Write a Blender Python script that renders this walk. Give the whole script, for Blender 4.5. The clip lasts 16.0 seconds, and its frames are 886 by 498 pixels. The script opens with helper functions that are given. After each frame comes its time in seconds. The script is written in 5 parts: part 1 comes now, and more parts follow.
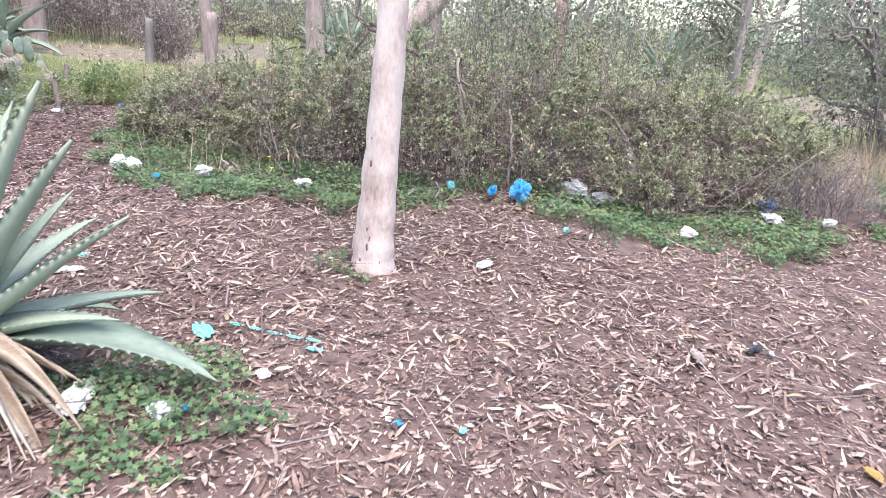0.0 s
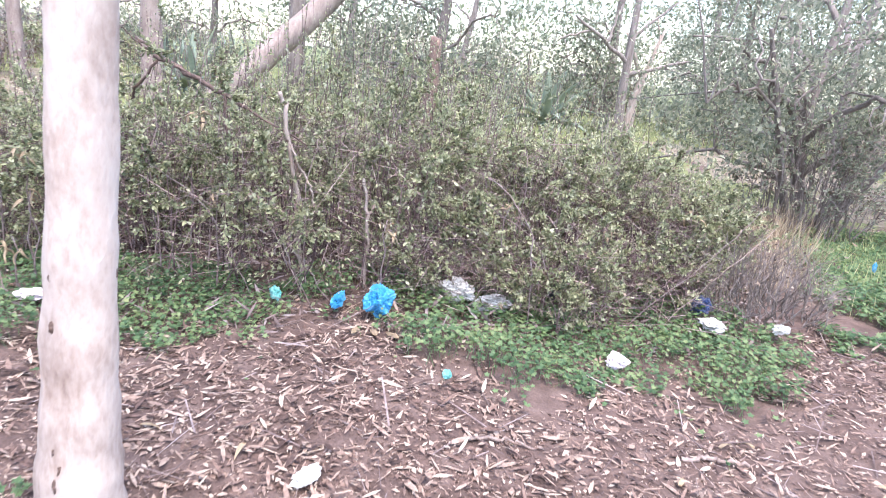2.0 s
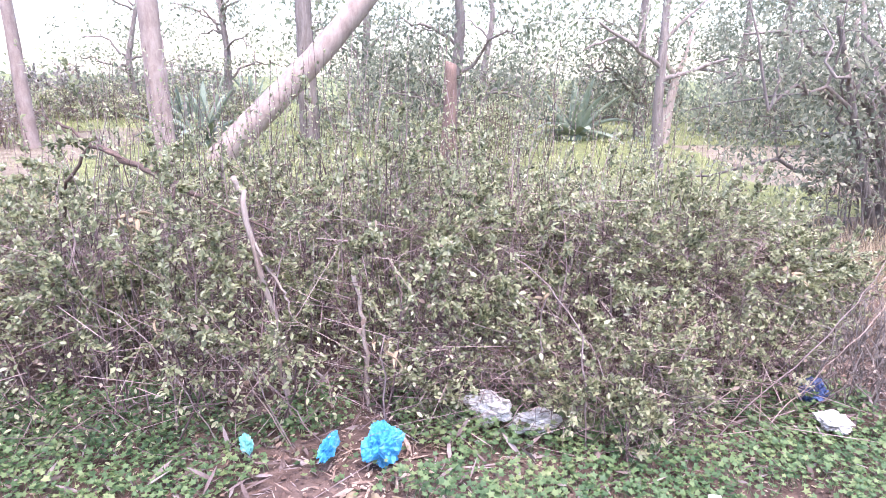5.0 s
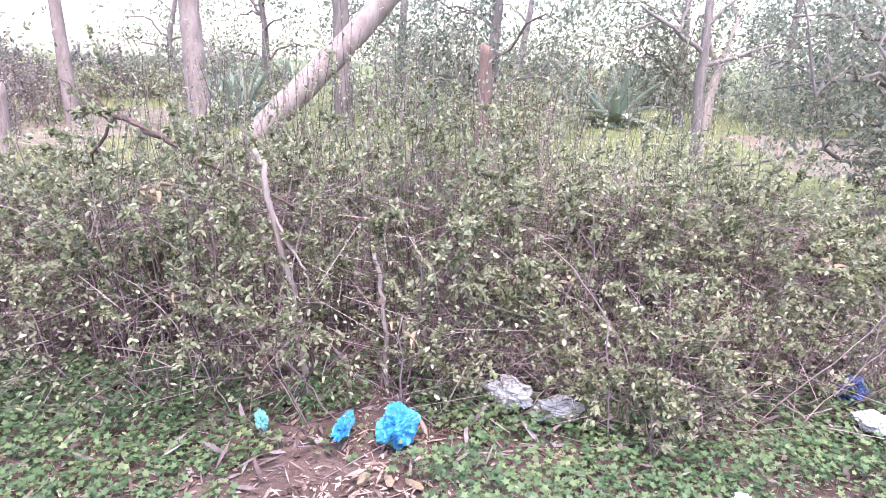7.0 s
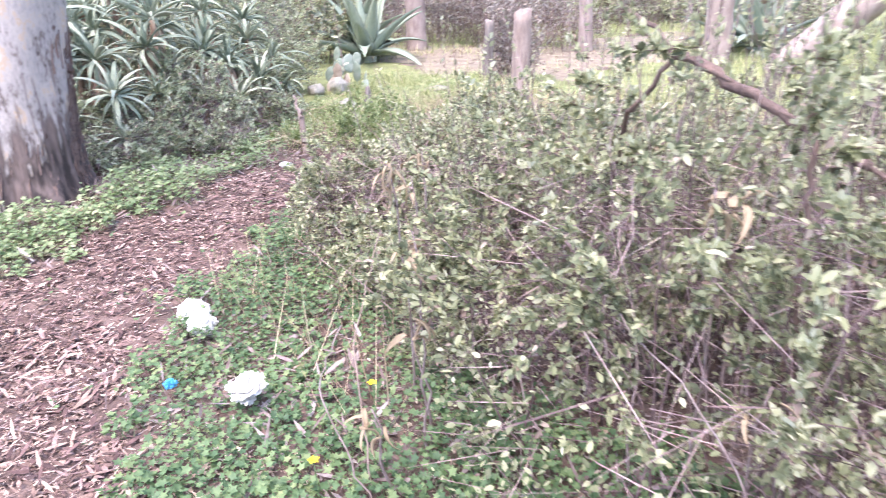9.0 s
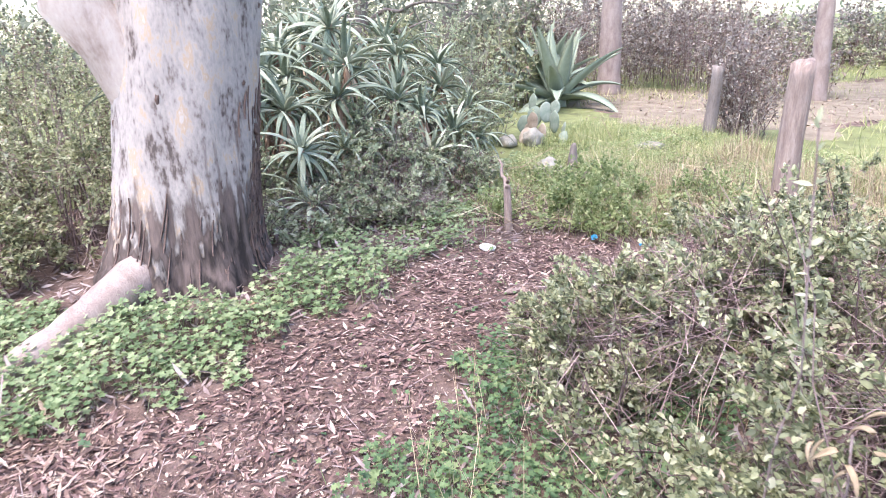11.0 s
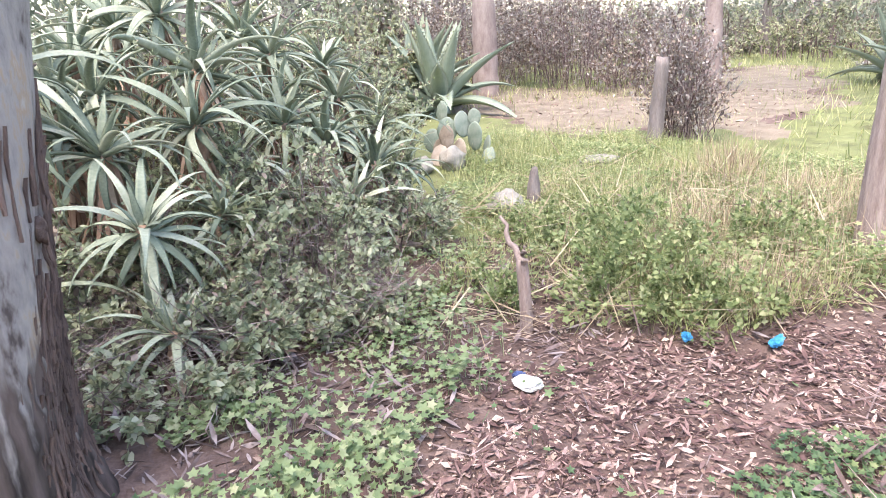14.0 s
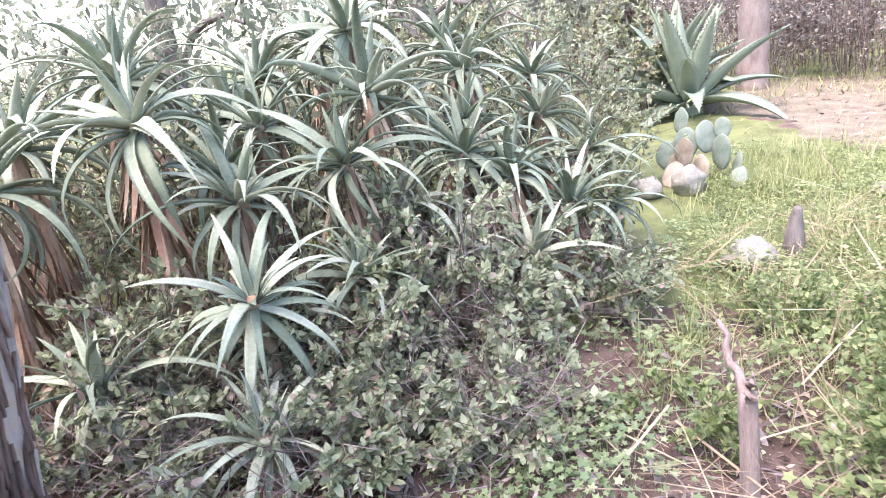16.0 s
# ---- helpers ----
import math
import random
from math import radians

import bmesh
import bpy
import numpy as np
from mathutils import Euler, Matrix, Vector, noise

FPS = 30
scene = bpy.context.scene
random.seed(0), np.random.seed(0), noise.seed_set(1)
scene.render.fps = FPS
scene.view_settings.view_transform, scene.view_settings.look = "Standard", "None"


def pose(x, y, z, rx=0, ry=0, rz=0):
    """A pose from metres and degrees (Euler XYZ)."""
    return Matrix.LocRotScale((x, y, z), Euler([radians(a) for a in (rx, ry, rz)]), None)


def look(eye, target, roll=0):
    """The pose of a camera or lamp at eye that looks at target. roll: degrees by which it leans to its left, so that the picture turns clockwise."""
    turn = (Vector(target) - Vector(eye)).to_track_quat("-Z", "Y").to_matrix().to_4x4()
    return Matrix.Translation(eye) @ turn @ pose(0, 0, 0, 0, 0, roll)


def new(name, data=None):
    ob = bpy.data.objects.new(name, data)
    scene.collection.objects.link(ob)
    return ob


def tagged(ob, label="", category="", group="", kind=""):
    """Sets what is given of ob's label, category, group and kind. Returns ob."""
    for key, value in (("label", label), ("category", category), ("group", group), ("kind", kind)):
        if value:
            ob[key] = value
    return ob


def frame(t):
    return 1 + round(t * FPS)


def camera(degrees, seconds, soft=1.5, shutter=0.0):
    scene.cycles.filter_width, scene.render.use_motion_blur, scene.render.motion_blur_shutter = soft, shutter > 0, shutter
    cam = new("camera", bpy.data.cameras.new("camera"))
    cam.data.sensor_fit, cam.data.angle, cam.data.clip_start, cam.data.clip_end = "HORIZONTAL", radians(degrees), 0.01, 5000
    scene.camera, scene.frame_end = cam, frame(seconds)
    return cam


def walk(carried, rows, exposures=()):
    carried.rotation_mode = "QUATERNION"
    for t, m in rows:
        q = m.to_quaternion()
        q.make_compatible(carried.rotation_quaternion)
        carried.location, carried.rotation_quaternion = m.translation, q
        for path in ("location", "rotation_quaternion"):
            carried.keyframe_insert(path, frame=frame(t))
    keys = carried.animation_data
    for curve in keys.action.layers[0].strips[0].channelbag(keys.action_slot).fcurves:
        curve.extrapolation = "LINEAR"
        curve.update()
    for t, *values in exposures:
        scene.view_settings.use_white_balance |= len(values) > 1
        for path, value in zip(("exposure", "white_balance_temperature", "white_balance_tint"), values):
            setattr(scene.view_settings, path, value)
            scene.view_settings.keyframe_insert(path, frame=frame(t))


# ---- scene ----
cam = camera(68.4, 16.0, 0.6, 0.2)
METRES, EYE, TILT, LEAN, TURN = 10.4, 1.55, -19.9, -4.1, 0.0
ROWS = [
    (0.0, 0.0, 0.0, 0.0, 0.0, 0.0, -0.0),
    (0.5, 0.0076, 0.0362, 0.0163, 0.26, 1.3, -0.23),
    (1.0, 0.013, 0.0824, 0.0296, 0.63, 4.33, -1.82),
    (1.5, 0.0224, 0.1284, 0.0395, -8.01, 2.28, 2.06),
    (2.0, 0.0324, 0.1704, 0.0588, -10.49, 2.72, 1.1),
    (2.5, 0.0312, 0.2112, 0.0755, -16.61, 4.23, 4.06),
    (3.0, 0.0412, 0.239, 0.0848, -20.2, 2.76, 5.54),
    (3.5, 0.06, 0.2556, 0.0954, -13.95, 4.05, 7.81),
    (4.0, 0.0643, 0.2584, 0.1021, -16.12, 6.26, 8.73),
    (4.5, 0.0617, 0.2579, 0.1052, -8.5, 4.94, 7.28),
    (7.0, 0.0674, 0.2659, 0.1023, -3.94, 3.47, 4.28),
    (7.5, 0.0571, 0.2926, 0.1028, 0.67, -0.63, 2.8),
    (8.0, 0.0393, 0.3284, 0.1241, 9.47, -2.15, 2.05),
    (8.5, 0.0219, 0.363, 0.1339, 20.2, -0.54, -1.96),
    (9.0, -0.0043, 0.3955, 0.146, 35.23, -3.47, -6.21),
    (9.5, -0.0349, 0.4118, 0.1601, 45.33, -5.39, -11.14),
    (10.0, -0.0636, 0.4311, 0.1729, 54.09, -4.15, -13.1),
    (12.5, -0.2576, 0.4883, 0.2038, 38.99, -0.72, -4.44),
    (13.0, -0.2955, 0.5137, 0.2105, 41.24, -0.36, -4.19),
    (13.5, -0.3199, 0.536, 0.2168, 41.13, -1.62, -5.16),
    (14.0, -0.356, 0.5571, 0.2269, 34.34, -0.38, -4.47),
    (14.5, -0.374, 0.573, 0.2401, 34.5, -2.84, -5.52),
    (15.0, -0.3799, 0.6, 0.2573, 48.43, -1.96, -6.07),
    (15.5, -0.3778, 0.6176, 0.2642, 53.41, -2.73, -7.19),
    (16.0, -0.3932, 0.6433, 0.2689, 55.96, -3.72, -7.35),
]
walk(cam, [(t, pose(0, 0, EYE, TILT, LEAN, TURN) @ pose(METRES * x, METRES * y, METRES * z, 90 + pitch, roll, yaw)) for t, x, y, z, yaw, pitch, roll in ROWS],
     exposures=[(0.0, 2.15, 6700, 12), (1.5, 2.3, 6600, 12), (3.0, 2.5, 6600, 19), (4.5, 2.6, 6500, 24), (7.0, 2.5, 6500, 24), (7.5, 2.7, 6650, 22), (8.0, 2.85, 6900, 20), (9.0, 2.75, 6650, 20), (10.0, 2.45, 6600, 17), (12.5, 2.5, 7100, 15), (14.0, 2.5, 7200, 15), (15.0, 2.75, 6900, 19), (16.0, 2.75, 6900, 20)])

# ---- light ----
world = bpy.data.worlds.new("overcast_sky")
scene.world = world
world.use_nodes = True
wn = world.node_tree
sky = wn.nodes.new("ShaderNodeTexSky")
sky.sky_type = "NISHITA"
sky.sun_disc = False
sky.sun_elevation, sky.sun_rotation = radians(68), radians(200)
sky.air_density, sky.dust_density, sky.ozone_density = 1.0, 1.5, 1.0
wn.nodes["Background"].inputs[1].default_value = 0.15
wn.links.new(sky.outputs[0], wn.nodes["Background"].inputs[0])
sun = new("sun", bpy.data.lights.new("sun", "SUN"))
sun.data.energy, sun.data.angle, sun.data.color = 1.3, radians(40), (1.0, 0.96, 0.90)
sun.matrix_world = look((0, 0, 0), (math.sin(radians(20)) * -0.375, 0.375 * math.cos(radians(20)), -0.927))

rng = np.random.default_rng(7)


# ---- materials ----
def material(name, ramp, scale=8.0, rough=0.7, bump=0.3, detail=6.0, stretch=(1, 1, 1), island=0.0, metal=0.0,
             fine=60.0, soft=0.0, obj=0.0, through_light=0.0, spec=0.3):
    """Procedural surface: a two-scale noise through a colour ramp, with relief, grain and variation between pieces."""
    m = bpy.data.materials.new(name)
    m.use_nodes = True
    n, l = m.node_tree.nodes, m.node_tree.links
    bsdf = n["Principled BSDF"]
    tc = n.new("ShaderNodeTexCoord")
    mp = n.new("ShaderNodeMapping")
    mp.inputs["Scale"].default_value = stretch
    l.new(tc.outputs["Object"], mp.inputs["Vector"])
    a = n.new("ShaderNodeTexNoise")
    a.inputs["Scale"].default_value, a.inputs["Detail"].default_value, a.inputs["Roughness"].default_value = scale, detail, 0.62
    b = n.new("ShaderNodeTexNoise")
    b.inputs["Scale"].default_value, b.inputs["Detail"].default_value = fine, 4.0
    for t in (a, b):
        l.new(mp.outputs[0], t.inputs["Vector"])
    mix = n.new("ShaderNodeMath")
    mix.operation = "MULTIPLY_ADD"
    l.new(b.outputs[0], mix.inputs[0])
    mix.inputs[1].default_value = 0.35
    l.new(a.outputs[0], mix.inputs[2])
    last = mix.outputs[0]
    shift = -0.175
    if island > 0 or obj > 0:
        geo = n.new("ShaderNodeNewGeometry") if island > 0 else n.new("ShaderNodeObjectInfo")
        add = n.new("ShaderNodeMath")
        add.operation = "MULTIPLY_ADD"
        l.new(geo.outputs["Random Per Island" if island > 0 else "Random"], add.inputs[0])
        add.inputs[1].default_value = max(island, obj)
        l.new(last, add.inputs[2])
        last = add.outputs[0]
        shift -= max(island, obj) / 2
    sh = n.new("ShaderNodeMath")
    sh.operation = "ADD"
    l.new(last, sh.inputs[0])
    sh.inputs[1].default_value = shift
    cr = n.new("ShaderNodeValToRGB")
    while len(cr.color_ramp.elements) < len(ramp):
        cr.color_ramp.elements.new(0.5)
    for e, (p, c) in zip(cr.color_ramp.elements, ramp):
        e.position, e.color = p, (*c, 1)
    l.new(sh.outputs[0], cr.inputs[0])
    l.new(cr.outputs[0], bsdf.inputs["Base Color"])
    bsdf.inputs["Roughness"].default_value = rough
    bsdf.inputs["Metallic"].default_value = metal
    bsdf.inputs["Specular IOR Level"].default_value = spec
    if bump:
        bp = n.new("ShaderNodeBump")
        bp.inputs["Strength"].default_value, bp.inputs["Distance"].default_value = bump, 0.02
        l.new(mix.outputs[0], bp.inputs["Height"])
        l.new(bp.outputs[0], bsdf.inputs["Normal"])
    if through_light > 0:
        tr = n.new("ShaderNodeBsdfTranslucent")
        l.new(cr.outputs[0], tr.inputs["Color"])
        ms = n.new("ShaderNodeMixShader")
        ms.inputs[0].default_value = through_light
        l.new(bsdf.outputs[0], ms.inputs[1])
        l.new(tr.outputs[0], ms.inputs[2])
        l.new(ms.outputs[0], n["Material Output"].inputs["Surface"])
    return m


def c(*v):
    return v


M = {
    "soil": material("bare_soil", [(0.25, c(0.06, 0.039, 0.034)), (0.5, c(0.12, 0.079, 0.069)), (0.75, c(0.20, 0.142, 0.125))], 5, 0.95, 0.9, 9, fine=90),
    "dirt": material("pale_dusty_dirt", [(0.25, c(0.105, 0.083, 0.064)), (0.5, c(0.185, 0.15, 0.115)), (0.75, c(0.27, 0.225, 0.175))], 3, 0.95, 0.9, 9, fine=60),
    "turf": material("turf_soil", [(0.25, c(0.07, 0.065, 0.035)), (0.5, c(0.14, 0.155, 0.065)), (0.75, c(0.21, 0.22, 0.10))], 3, 0.95, 0.9, 9, fine=70),
    "litter": material("dry_gum_leaf", [(0.1, c(0.06, 0.036, 0.031)), (0.35, c(0.15, 0.093, 0.077)), (0.6, c(0.26, 0.18, 0.147)), (0.8, c(0.365, 0.272, 0.222)), (0.95, c(0.50, 0.405, 0.335))], 30, 0.75, 0.2, island=0.85, fine=200),
    "chips": material("path_litter_leaf", [(0.1, c(0.045, 0.024, 0.023)), (0.4, c(0.12, 0.068, 0.063)), (0.65, c(0.20, 0.125, 0.114)), (0.85, c(0.31, 0.215, 0.193)), (0.97, c(0.48, 0.37, 0.33))], 30, 0.75, 0.2, island=0.85, fine=200),
    "twig": material("dead_twig", [(0.2, c(0.104, 0.072, 0.0675)), (0.5, c(0.2, 0.148, 0.144)), (0.8, c(0.336, 0.28, 0.279))], 12, 0.85, 0.4, island=0.6),
    "stem": material("shrub_stem", [(0.2, c(0.085, 0.055, 0.057)), (0.5, c(0.19, 0.128, 0.13)), (0.8, c(0.38, 0.285, 0.275))], 12, 0.85, 0.3, island=0.7),
    "shrub": material("shrub_leaf", [(0.1, c(0.11, 0.125, 0.075)), (0.4, c(0.275, 0.295, 0.17)), (0.65, c(0.44, 0.45, 0.275)), (0.92, c(0.61, 0.595, 0.44))], 3, 0.5, 0.1, island=0.75, through_light=0.5, spec=0.4),
    "scrub": material("scrub_leaf", [(0.1, c(.17, .20, .135)), (0.4, c(.34, .385, .245)), (0.65, c(.49, .53, .355)), (0.92, c(.64, .64, .50))], 3, 0.5, 0.1, island=0.75, through_light=0.55, spec=0.4),
    "shrub_dry": material("shrub_leaf_dry", [(0.1, c(0.10, 0.066, 0.058)), (0.5, c(0.22, 0.16, 0.13)), (0.9, c(0.42, 0.34, 0.28))], 3, 0.7, 0.1, island=0.7, through_light=0.2),
    "herb": material("herb_leaf", [(0.1, c(0.0558, 0.109, 0.0562)), (0.45, c(0.118, 0.193, 0.0909)), (0.7, c(0.182, 0.26, 0.12)), (0.95, c(0.306, 0.343, 0.168))], 2.5, 0.5, 0.15, island=0.6, through_light=0.4, spec=0.35),
    "herb_light": material("herb_leaf_pale", [(0.1, c(0.109, 0.171, 0.0817)), (0.45, c(0.206, 0.277, 0.139)), (0.7, c(0.304, 0.363, 0.197)), (0.95, c(0.462, 0.449, 0.311))], 2.5, 0.5, 0.15, island=0.6, through_light=0.4, spec=0.35),
    "meadow": material("glade_weed_leaf", [(0.1, c(0.115, 0.16, 0.065)), (0.45, c(0.235, 0.29, 0.125)), (0.7, c(0.37, 0.41, 0.20)), (0.95, c(0.55, 0.54, 0.34))], 2.5, 0.5, 0.15, island=0.65, through_light=0.45, spec=0.35),
    "grass": material("grass_blade", [(0.1, c(0.17, 0.20, 0.085)), (0.45, c(0.34, 0.37, 0.165)), (0.7, c(0.48, 0.47, 0.25)), (0.95, c(0.66, 0.58, 0.41))], 2, 0.6, 0.0, island=0.7, through_light=0.4),
    "straw": material("dry_grass", [(0.1, c(.20, .14, .10)), (0.5, c(.38, .29, .20)), (0.9, c(.56, .47, .34))], 2, 0.75, 0.0, island=0.7, through_light=0.2),
    "aloe": material("aloe_leaf", [(0.1, c(0.11, 0.14, 0.105)), (0.4, c(0.225, 0.265, 0.19)), (0.65, c(0.36, 0.385, 0.29)), (0.9, c(0.53, 0.51, 0.42))], 3, 0.6, 0.1, obj=0.5, spec=0.3),
    "aloe_dead": material("dead_aloe_leaf", [(0.1, c(.20, .11, .08)), (0.5, c(.38, .25, .18)), (0.9, c(.55, .42, .32))], 8, 0.8, 0.3, island=0.6),
    "agave": material("agave_leaf", [(0.1, c(0.125, 0.165, 0.127)), (0.4, c(0.201, 0.243, 0.187)), (0.65, c(0.284, 0.322, 0.24)), (0.9, c(0.401, 0.408, 0.293))], 3, 0.6, 0.15, stretch=(1, 0.3, 1), obj=0.35, spec=0.45),
    "agave_dead": material("dead_agave_leaf", [(0.1, c(0.204, 0.15, 0.114)), (0.5, c(0.374, 0.299, 0.237)), (0.9, c(0.527, 0.458, 0.38))], 6, 0.85, 0.5, stretch=(3, 0.4, 3), obj=0.4),
    "gum": material("pale_gum_bark", [(0.2, c(0.17, 0.11, 0.09)), (0.34, c(0.34, 0.255, 0.22)), (0.5, c(0.47, 0.38, 0.34)), (0.62, c(0.52, 0.44, 0.40)), (0.85, c(0.60, 0.54, 0.50))], 4, 0.75, 0.6, 7, stretch=(1.3, 1.3, 0.6), fine=40),
    "knot": material("bark_knot", [(0.2, c(.07, .045, .04)), (0.6, c(.15, .10, .085))], 20, 0.9, 0.8),
    "bark": material("shed_bark", [(0.15, c(0.068, 0.0443, 0.0407)), (0.4, c(0.142, 0.0976, 0.0871)), (0.65, c(0.231, 0.153, 0.131)), (0.9, c(0.326, 0.218, 0.18))], 5, 0.9, 1.0, 8, stretch=(3, 3, 0.5), obj=0.3, fine=40),
    "bark_grey": material("grey_trunk_bark", [(0.2, c(.10, .08, .075)), (0.5, c(.21, .175, .165)), (0.8, c(.34, .29, .27))], 6, 0.9, 1.0, 8, stretch=(2.5, 2.5, 0.4)),
    "bark_pink": material("pinkish_bark", [(0.2, c(0.164, 0.115, 0.107)), (0.5, c(0.287, 0.224, 0.206)), (0.8, c(0.397, 0.332, 0.313))], 5, 0.85, 0.8, 8, stretch=(1.5, 1.5, 0.6)),
    "deadwood": material("bleached_dead_wood", [(0.2, c(0.208, 0.156, 0.136)), (0.5, c(0.352, 0.281, 0.25)), (0.8, c(0.496, 0.429, 0.39))], 8, 0.85, 0.6, 8, stretch=(3, 3, 0.6)),
    "oldwood": material("weathered_wood", [(0.2, c(.16, .115, .10)), (0.5, c(.30, .225, .20)), (0.8, c(.46, .37, .33))], 7, 0.9, 0.8, 8, stretch=(4, 4, 0.5)),
    "tree_leaf": material("tree_foliage", [(0.1, c(0.111, 0.134, 0.0949)), (0.45, c(0.222, 0.242, 0.181)), (0.7, c(0.362, 0.366, 0.275)), (0.95, c(0.604, 0.554, 0.446))], 1.2, 0.55, 0.0, island=0.6, through_light=0.55, spec=0.35),
    "far_leaf": material("far_foliage", [(0.1, c(0.138, 0.168, 0.102)), (0.45, c(0.259, 0.289, 0.187)), (0.7, c(0.414, 0.412, 0.289)), (0.95, c(0.621, 0.563, 0.459))], 0.25, 0.6, 0.0, island=0.6, through_light=0.55, spec=0.3),
    "purple": material("twiggy_bush", [(0.1, c(0.165, 0.14, 0.135)), (0.5, c(0.31, 0.275, 0.255)), (0.9, c(0.50, 0.46, 0.42))], 3, 0.8, 0.1, island=0.7, through_light=0.3),
    "pad": material("prickly_pear_pad", [(0.2, c(0.115, 0.16, 0.125)), (0.5, c(0.19, 0.235, 0.19)), (0.8, c(0.29, 0.315, 0.265))], 9, 0.55, 0.3, obj=0.3),
    "pad_dry": material("withered_pad", [(0.2, c(0.19, 0.14, 0.11)), (0.5, c(0.31, 0.25, 0.20)), (0.8, c(0.44, 0.38, 0.32))], 9, 0.7, 0.4, obj=0.3),
    "rock": material("pale_limestone", [(0.2, c(0.17, 0.152, 0.13)), (0.5, c(0.29, 0.27, 0.24)), (0.8, c(0.41, 0.39, 0.35))], 7, 0.9, 0.9, 9),
    "greystone": material("dark_stone", [(0.2, c(.13, .12, .12)), (0.5, c(.25, .24, .23)), (0.8, c(.38, .36, .34))], 7, 0.9, 0.9, 9),
    "blue": material("blue_plastic_film", [(0.25, c(.03, .26, .52)), (0.5, c(.07, .42, .70)), (0.8, c(.30, .62, .84))], 14, 0.35, 0.5, through_light=0.35, spec=0.5),
    "navy": material("dark_blue_plastic", [(0.25, c(.02, .03, .08)), (0.5, c(.05, .08, .20)), (0.8, c(.14, .2, .38))], 14, 0.3, 0.4, spec=0.5),
    "black": material("black_plastic_film", [(0.25, c(.012, .012, .015)), (0.6, c(.04, .04, .05)), (0.85, c(.14, .14, .17))], 14, 0.3, 0.4, spec=0.5),
    "teal": material("teal_plastic_film", [(0.25, c(.10, .38, .36)), (0.5, c(.22, .56, .54)), (0.8, c(.50, .78, .76))], 14, 0.35, 0.4, through_light=0.2, spec=0.5),
    "white": material("white_plastic_film", [(0.25, c(0.527, 0.51, 0.484)), (0.5, c(0.663, 0.646, 0.629)), (0.8, c(0.748, 0.739, 0.731))], 14, 0.4, 0.4, through_light=0.2, spec=0.4),
    "grime": material("soiled_paper", [(0.25, c(0.27, 0.255, 0.245)), (0.5, c(0.50, 0.48, 0.47)), (0.8, c(0.70, 0.68, 0.67))], 24, 0.6, 0.6, spec=0.3),
    "pink": material("pinkish_plastic_film", [(0.25, c(.50, .40, .42)), (0.5, c(.68, .58, .61)), (0.8, c(.82, .76, .78))], 14, 0.4, 0.4, spec=0.4),
    "yellow": material("yellow_petal", [(0.3, c(.70, .55, .02)), (0.7, c(.85, .75, .05))], 10, 0.5, 0.1, through_light=0.2),
    "orange": material("orange_peel", [(0.3, c(0.33, 0.18, 0.054)), (0.7, c(0.45, 0.288, 0.108))], 10, 0.6, 0.3),
    "red": material("red_flower", [(0.3, c(.6, .09, .05)), (0.7, c(.8, .2, .1))], 10, 0.6, 0.1),
}


# ---- helpers for shapes ----
def gz(x, y):
    """Height of the ground."""
    x, y = np.asarray(x, float), np.asarray(y, float)
    z = 0.05 * np.exp(-((x - 0.6) ** 2 + (y - 5.6) ** 2) / 2.2) - 0.09 * np.exp(-((x + 2.9) ** 2 + (y - 6.1) ** 2) / 1.6)
    z = z - 0.07 * np.exp(-((x - 2.7) ** 2 + (y - 5.2) ** 2) / 1.5) + 0.10 * np.exp(-((x + 5.9) ** 2 + (y - 6.6) ** 2) / 1.2)
    return z + 0.012 * np.sin(2.3 * x + 1.1 * y) + 0.010 * np.sin(3.1 * y - 1.7 * x + 1) + 0.006 * np.sin(7 * x + 3 * np.sin(5 * y))


def inside(px, py, poly):
    """Which points lie inside a polygon."""
    r = np.zeros(px.shape, bool)
    for (x0, y0), (x1, y1) in zip(poly, poly[1:] + poly[:1]):
        hit = ((y0 > py) != (y1 > py)) & (px < (x1 - x0) * (py - y0) / ((y1 - y0) or 1e-9) + x0)
        r ^= hit
    return r


def mesh_of(name, verts, faces, mats, index=None, smooth=False):
    """A mesh from vertices and a list of face arrays (each N x corners)."""
    me = bpy.data.meshes.new(name)
    verts = np.asarray(verts, np.float32)
    groups = [np.asarray(f, np.int32) for f in (faces if isinstance(faces, list) else [faces]) if len(f)]
    me.vertices.add(len(verts))
    me.vertices.foreach_set("co", verts.ravel())
    loops = np.concatenate([g.ravel() for g in groups])
    sizes = np.concatenate([np.full(len(g), g.shape[1], np.int32) for g in groups])
    me.loops.add(len(loops))
    me.loops.foreach_set("vertex_index", loops)
    me.polygons.add(len(sizes))
    me.polygons.foreach_set("loop_start", np.concatenate([[0], np.cumsum(sizes)[:-1]]).astype(np.int32))
    for m in (mats if isinstance(mats, list) else [mats]):
        me.materials.append(m)
    if index is not None:
        me.polygons.foreach_set("material_index", np.asarray(index, np.int32))
    if smooth:
        me.polygons.foreach_set("use_smooth", np.ones(len(sizes), bool))
    me.update(calc_edges=True)
    return me


def add(name, me, parent=None, m=None, label=""):
    ob = new(name, me)
    if parent is not None:
        ob.parent = parent
    if m is not None:
        ob.matrix_basis = m
    return tagged(ob, label)


def empty(name, m, label, category, group=""):
    ob = new(name)
    ob.empty_display_size = 0.1
    ob.matrix_basis = m
    return tagged(ob, label, category, group)


def at(x, y, dz=0.0, rz=0.0, rx=0.0, ry=0.0):
    return pose(x, y, float(gz(x, y)) + dz, rx, ry, rz)


